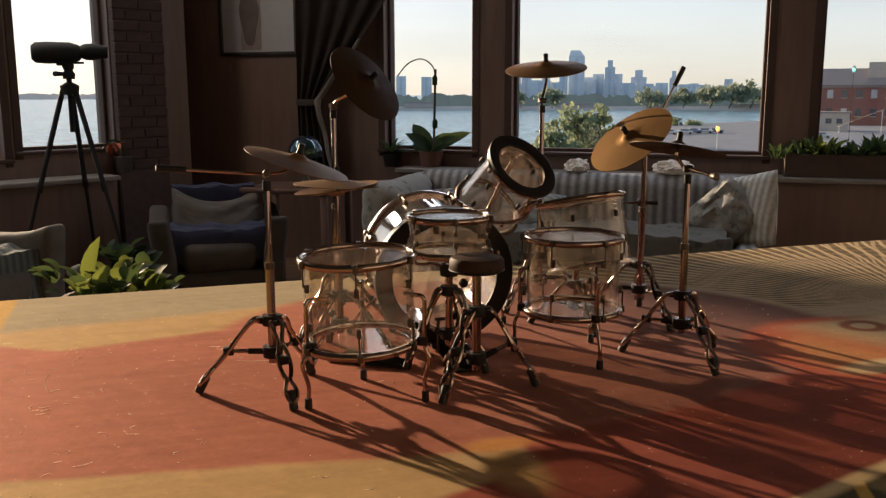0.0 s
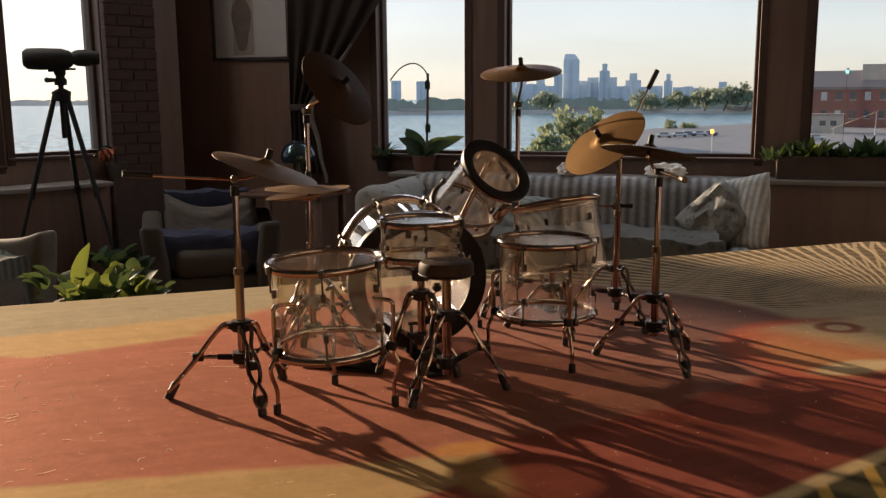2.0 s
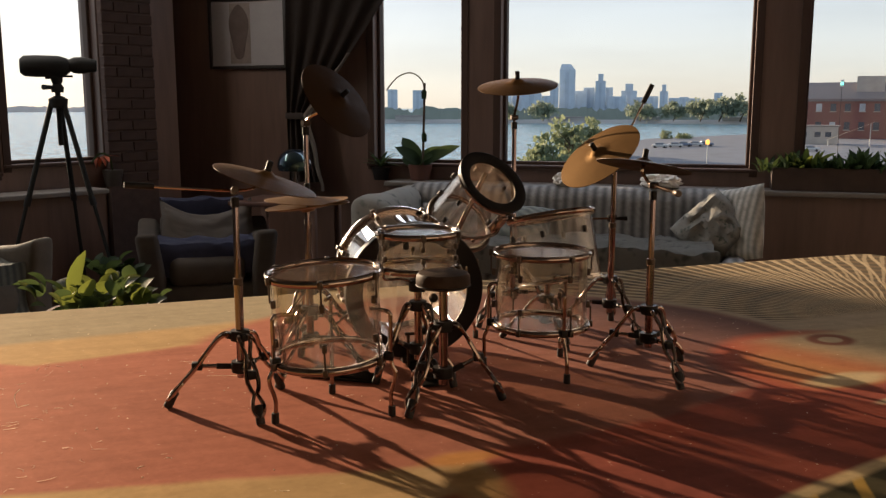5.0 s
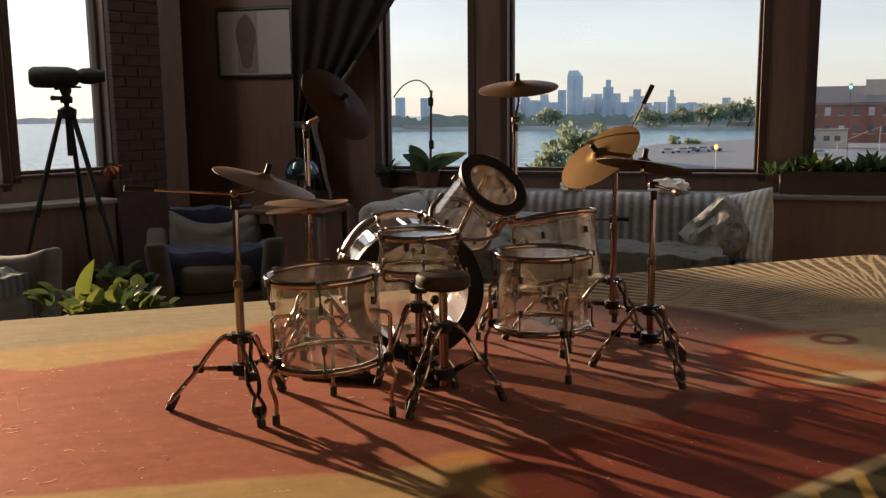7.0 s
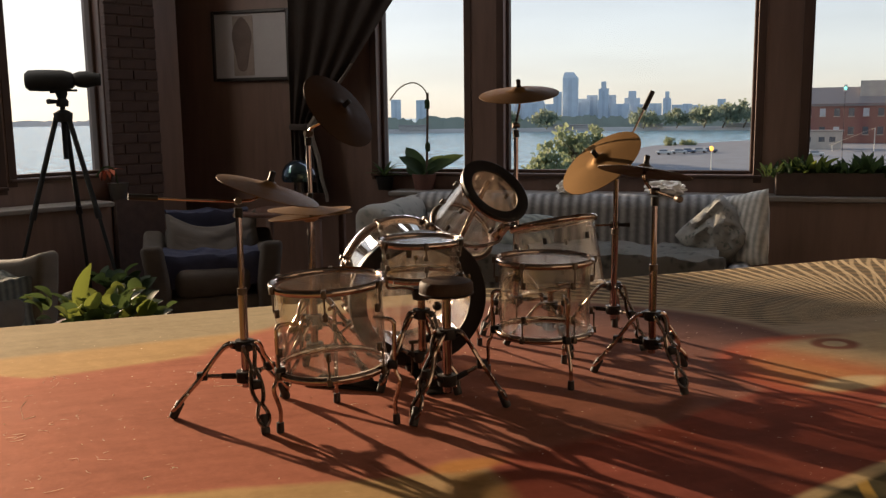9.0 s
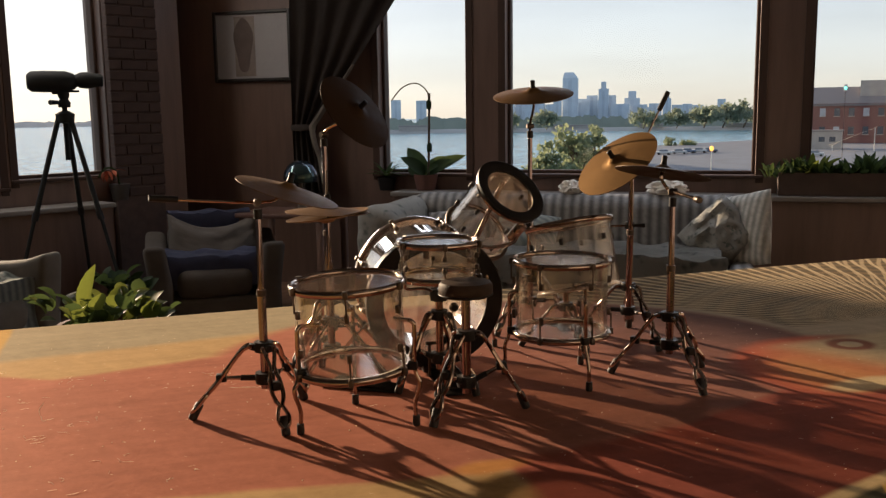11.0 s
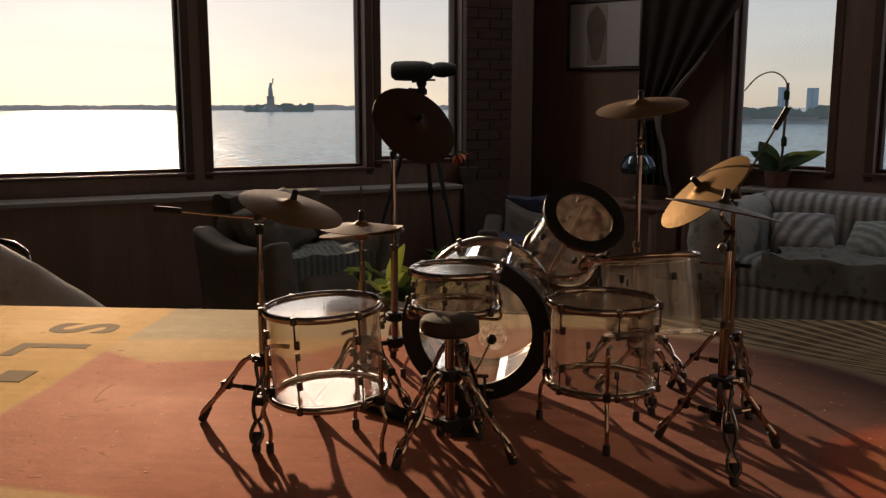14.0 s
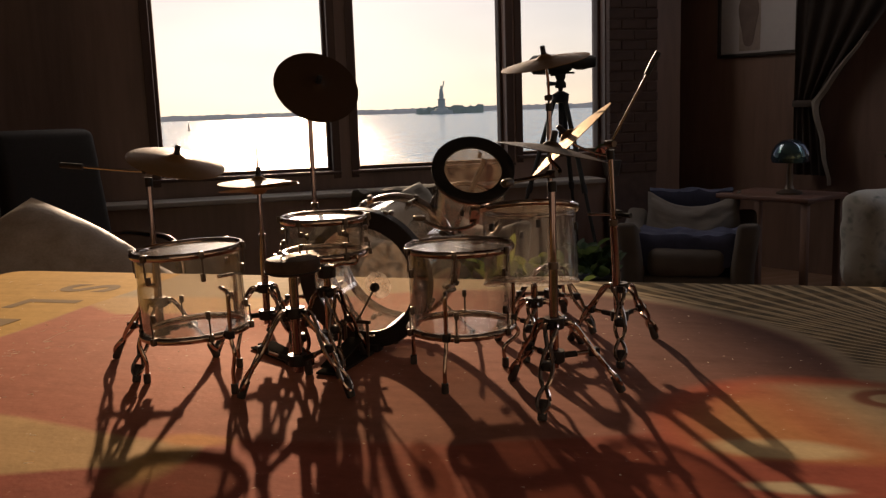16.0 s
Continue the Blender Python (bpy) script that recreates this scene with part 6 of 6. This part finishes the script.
# spotting scope on a tripod
t = thing("scope_tripod", at(-5.20, 2.565, 0, 0) @ Matrix.Diagonal((1.1, 1.1, 0.972, 1)), "slender black photo tripod with extended legs", "tripod")
HX = 1.31
for a in (-100, 20, 140):
    c_, s_ = math.cos(radians(a)), math.sin(radians(a))
    lg = part("leg", tube([(c_ * 0.035, s_ * 0.035, HX), (c_ * 0.19, s_ * 0.19, 0.72)], 0.014, None, 10), SCOPE, t)
    part("lower_leg", tube([(c_ * 0.19, s_ * 0.19, 0.73), (c_ * 0.37, s_ * 0.37, 0.02)], 0.010, None, 10), SCOPE, lg)
    part("leg_lock", tube([(c_ * 0.185, s_ * 0.185, 0.74), (c_ * 0.198, s_ * 0.198, 0.69)], 0.018, None, 10), BLACK, lg)
    part("rubber_foot", lathe([(0, 0), (0.014, 0), (0.016, 0.03), (0, 0.03)], at(c_ * 0.37, s_ * 0.37, 0), seg=10), RUBBER, lg)
part("crown", lathe([(0, HX - 0.04), (0.045, HX - 0.03), (0.05, HX + 0.02), (0.02, HX + 0.04), (0, HX + 0.04)], seg=18), SCOPE, t)
part("centre_column", tube([(0, 0, 1.05), (0, 0, 1.42)], 0.014, None, 12), SCOPE, t)
part("ball_head", lathe([(0, 1.37), (0.03, 1.37), (0.034, 1.40), (0.022, 1.42), (0.03, 1.44), (0.03, 1.46), (0, 1.46)], seg=16), SCOPE, t)
part("pan_knob", tube([(0.0, -0.03, 1.40), (0.02, -0.085, 1.40)], [0.012, 0.016], None, 10), BLACK, t)
part("plate", box((0.02, 0, 1.467), (0.12, 0.05, 0.012), pose(0, 0, 0, 0, 0, 62)), SCOPE, t)
SC = Matrix.Translation((-5.20, 2.565, 1.483)) @ pose(0, 0, 0, 0, 0, 62) @ pose(0, 0, 0, 0, 90, 0) @ Matrix.Diagonal((0.9, 0.9, 0.9, 1))
t = thing("spotting_scope", SC, "black padded spotting scope on a tripod", "spotting scope")
part("body", lathe([(0, -0.215), (0.045, -0.215), (0.066, -0.19), (0.070, -0.12), (0.068, 0.02), (0.052, 0.07), (0.036, 0.085), (0, 0.085)], seg=28), SCOPE, t, "padded case")
part("eyepiece", lathe([(0, 0.075), (0.036, 0.075), (0.052, 0.11), (0.055, 0.16), (0.046, 0.20), (0.040, 0.245), (0.030, 0.25), (0, 0.25)], pose(-0.008, 0, 0), seg=24), SCOPE, t)
part("foot_block", box((0.064, 0, -0.02), (0.036, 0.035, 0.10), bevel=0.004), BLACK, t)


# ---- plants ----
def leafy(t, centre, count, spread, size, material, seed, up=0.3, name="foliage", wide=0.70):
    r = random.Random(seed)
    bm = bmesh.new()
    for k in range(count):
        a = r.random() * 2 * math.pi
        q = Vector(centre) + Vector((math.cos(a), math.sin(a), 0)) * spread * r.random() ** 0.7 + Vector((0, 0, r.random() * spread * 0.45))
        s = size * (0.6 + 0.6 * r.random())
        leaf(s, s * wide, Matrix.Translation(q) @ Euler((r.uniform(-1.0, 1.0), -up - r.uniform(0, 0.8), a + r.uniform(-0.6, 0.6))).to_matrix().to_4x4(), bm, 0.35)
    return part(name, bm, material, t)


PL = (-2.60, 1.378)
t = thing("potted_plant", at(PL[0], PL[1], 0), "bright green broad-leaved plant in a tall dark stand", "plant")
part("stand", lathe([(0, 0), (0.16, 0), (0.13, 0.04), (0.10, 0.30), (0.14, 0.40), (0, 0.40)], seg=24), WOOD_DARK, t)
part("pot", lathe([(0, 0.40), (0.11, 0.40), (0.15, 0.60), (0.155, 0.62), (0.14, 0.62), (0.135, 0.60), (0, 0.59)], seg=28), TERRACOTTA, t, "terracotta pot")
leafy(t, (0, 0, 0.61), 46, 0.20, 0.060, LEAF, 3, 0.6, wide=0.9)
leafy(t, (0, 0, 0.60), 46, 0.20, 0.066, LEAF_DARK, 8, 0.5, wide=0.9)
bm = bmesh.new()
leaf(0.16, 0.085, pose(-0.02, -0.06, 0.665) @ Euler((0.2, -1.35, 0.3)).to_matrix().to_4x4(), bm, 0.1)
part("tall_leaf", bm, LEAF, t, "tall pointed yellow-green leaf")

ORM = PM @ at(1.60, 0.0, 0.860)
t = thing("orchid", ORM, "potted orchid with broad leaves and an arching bare stem", "plant")
part("pot", lathe([(0, 0), (0.065, 0), (0.085, 0.10), (0.088, 0.115), (0.078, 0.115), (0, 0.10)], at(0, -0.06, -0.135), seg=24), TERRACOTTA, t, "terracotta pot")
bm = bmesh.new()
for a, e, ln, wd in ((170, 1.0, 0.26, 0.12), (8, 0.62, 0.31, 0.11), (160, 0.45, 0.20, 0.11), (-50, 0.6, 0.18, 0.10), (205, 0.8, 0.22, 0.11), (30, 0.9, 0.2, 0.1)):
    leaf(ln, wd, pose(0, -0.06, -0.03) @ Euler((0, 0, radians(a))).to_matrix().to_4x4() @ Euler((0, -e, 0)).to_matrix().to_4x4() @ Euler((0.9 if abs(a) < 90 else -0.9, 0, 0)).to_matrix().to_4x4(), bm, 0.25)
part("leaves", bm, LEAF_DARK, t)
part("stake", tube([(0.02, -0.06, -0.03), (0.035, -0.06, 0.55)], 0.009), mat("stake_wood", (0.07, 0.05, 0.035), 0.8, 0, 0.2, 30), t)
for z in (0.17, 0.47):
    part("clip", lathe([(0, -0.03), (0.018, -0.03), (0.020, 0.02), (0.010, 0.035), (0, 0.035)], at(0.03, -0.06, z), seg=10), LEAF_DARK, t)
part("stem", tube(bend([(0.03, -0.06, 0.45), (0.02, -0.06, 0.56), (-0.06, -0.07, 0.62), (-0.16, -0.08, 0.59), (-0.24, -0.09, 0.50)], 6), [0.005] * 24 + [0.003]), mat("dry_stem", (0.30, 0.26, 0.19), 0.8, 0, 0.2, 40), t, "bare arching flower stem")
t = thing("succulent", PM @ at(1.30, -0.06, 0.725), "small dark spiky succulent in a dark pot", "plant")
part("pot", lathe([(0, 0), (0.05, 0), (0.065, 0.09), (0.055, 0.09), (0, 0.08)], seg=20), BLACK, t)
bm = bmesh.new()
for k in range(14):
    leaf(0.15, 0.03, pose(0, 0, 0.09) @ Euler((0, -0.5 - 0.06 * k, radians(97 * k))).to_matrix().to_4x4(), bm, 0.5)
part("leaves", bm, LEAF_DARK, t)

t = thing("planter", PM @ at(4.55, -0.10, 0.732), "long dark wooden planter full of small green plants", "planter")
bm = bmesh.new()
for c, s in (((0, -0.09, 0.07), (1.2, 0.02, 0.14)), ((0, 0.09, 0.07), (1.2, 0.02, 0.14)), ((-0.59, 0, 0.07), (0.02, 0.16, 0.14)), ((0.59, 0, 0.07), (0.02, 0.16, 0.14)), ((0, 0, 0.01), (1.16, 0.16, 0.02))):
    box(c, s, None, bm)
part("box", bm, mat("planter_wood", (0.05, 0.03, 0.022), 0.7, 0, 0.3, 12), t, "dark wooden box", False)
part("soil", box((0, 0, 0.075), (1.15, 0.155, 0.10)), SOIL, t, smooth=False)
for k in range(12):
    leafy(t, (-0.60 + k * 0.105, -0.01, 0.10), 44, 0.085, 0.075 + 0.022 * (k % 3), LEAF if k % 5 == 2 else LEAF_DARK, 40 + k, 0.75 + 0.2 * (k % 2), wide=0.32)

t = thing("floor_plant", at(-4.45, 2.43, 0), "dark bushy houseplant in a dark pot on the floor", "plant")
part("pot", lathe([(0, 0), (0.10, 0), (0.14, 0.24), (0.145, 0.26), (0.12, 0.26), (0, 0.23)], seg=24), BLACK, t)
for k in range(4):
    leafy(t, (0.05 * math.cos(k * 1.6), 0.05 * math.sin(k * 1.6), 0.26 + 0.035 * k), 18, 0.10, 0.085, LEAF_DARK, 70 + k, 0.5)

t = thing("flower_pot", LM @ at(3.12, -0.12, 0.715), "small pot with a drooping reddish flower on the ledge", "plant")
part("pot", lathe([(0, 0), (0.05, 0), (0.07, 0.11), (0.06, 0.11), (0, 0.10)], seg=20), mat("dark_glazed_pot", (0.05, 0.045, 0.04), 0.4, 0, 0.2, 20), t)
part("stem", tube(bend([(0, 0, 0.10), (-0.02, 0, 0.20), (-0.09, 0, 0.22), (-0.15, 0, 0.16)], 5), 0.006), LEAF_DARK, t)
bm = bmesh.new()
for k in range(9):
    leaf(0.07, 0.03, pose(-0.02 - 0.012 * k, 0, 0.20) @ Euler((0, -0.3 + 0.2 * k, radians(130 * k))).to_matrix().to_4x4(), bm, 0.4)
part("petals", bm, mat("rust_petals", (0.30, 0.07, 0.03), 0.7, 0, 0.3, 30), t, "rust-red petals")

# lint, hairs and crumbs on the table
rl = random.Random(12)
bm, cr = bmesh.new(), bmesh.new()
for k in range(34):
    u, v = rl.uniform(0.05, 0.62), rl.uniform(0.05, 0.50)
    a, pts = rl.random() * 6.28, []
    turn = rl.uniform(-1.1, 1.1)
    p = on_table(u, v, 0.00007)
    for i in range(7):
        pts.append(p.copy())
        p = p + Vector((math.cos(a), math.sin(a), 0)) * rl.uniform(0.0005, 0.0014)
        a += turn * rl.uniform(0.2, 1.0)
    tube(pts, 0.00007 + 0.00004 * rl.random(), bm, 4)
for line in (((0.2689, 0.2483), (0.2672, 0.2600), (0.2680, 0.2700), (0.2700, 0.2800), (0.2716, 0.2873), (0.2777, 0.2838)), ((0.3893, 0.2597), (0.4060, 0.2650), (0.4226, 0.2699))):
    tube(bend([on_table(u, v, 0.0001) for u, v in line], 4), 0.00010, bm, 5)
for cu_, cv_, rr_ in ((0.280, 0.402, 0.012), (0.258, 0.255, 0.008), (0.300, 0.302, 0.007), (0.283, 0.204, 0.005), (0.272, 0.322, 0.006), (0.317, 0.376, 0.006), (0.390, 0.215, 0.006)):
    for k in range(5):
        p, a = on_table(rl.gauss(cu_, rr_), rl.gauss(cv_, rr_), 0.0002), rl.random() * 6.28
        pts, turn = [], rl.uniform(-0.7, 0.7)
        for i in range(6):
            pts.append(p.copy())
            p = p + Vector((math.cos(a), math.sin(a), rl.uniform(-0.04, 0.08))) * rl.uniform(0.0006, 0.0022)
            a += turn
        tube(pts, 0.00006, bm, 4)
for k in range(220):
    c = on_table(rl.uniform(0.05, 0.62) if k % 4 else rl.uniform(0.6, 1.1), rl.gauss(0.28, 0.11), 0.00012)
    box(c, (rl.uniform(0.0003, 0.0010), rl.uniform(0.0003, 0.0008), 0.0002), Matrix.Translation(c) @ pose(0, 0, 0, 0, 0, rl.uniform(0, 180)) @ Matrix.Translation(-c), cr)
tagged(part("lint", bm, leafy_mat("pale_fibre", (0.85, 0.76, 0.62), (0.98, 0.92, 0.80), 0.7)), "pale curled fibres lying on the lacquered table", "lint", "", "stuff")
tagged(part("crumbs", cr, leafy_mat("crumb", (0.80, 0.68, 0.52), (0.95, 0.84, 0.66), 0.7)), "tiny crumbs and dust on the lacquered table", "crumbs", "", "stuff")

# brick pier beside the small window, course by course
pier = thing("brick_pier", LM @ at(3.315, -0.002, 0), "dark red brick pier beside the window", "pier", "", "structure")
part("core", box((0, -0.029, ZC / 2), (0.365, 0.058, ZC - 0.01)), MORTAR, pier, smooth=False)
bm = box((0, 0, 0), (0.185, 0.05, 0.062), bevel=0.004, seg=1)
brick_me = bpy.data.meshes.new("brick")
bm.to_mesh(brick_me), bm.free()
brick_me.materials.append(BRICK)
bm = box((0, 0, 0), (0.088, 0.05, 0.062), bevel=0.004, seg=1)
half_me = bpy.data.meshes.new("half_brick")
bm.to_mesh(half_me), bm.free()
half_me.materials.append(BRICK)
rb = random.Random(3)
z, row = 0.76, 0
while z < ZC - 0.04:
    xs = ((-0.093, brick_me), (0.097, brick_me)) if row % 2 else ((-0.141, half_me), (0.0, brick_me), (0.141, half_me))
    for x, me in xs:
        b = new("brick", me)
        b.parent = pier
        b.matrix_local = pose(x, -0.042 - 0.004 * rb.random(), z, 0, 0, rb.uniform(-0.6, 0.6))
    z += 0.072
    row += 1
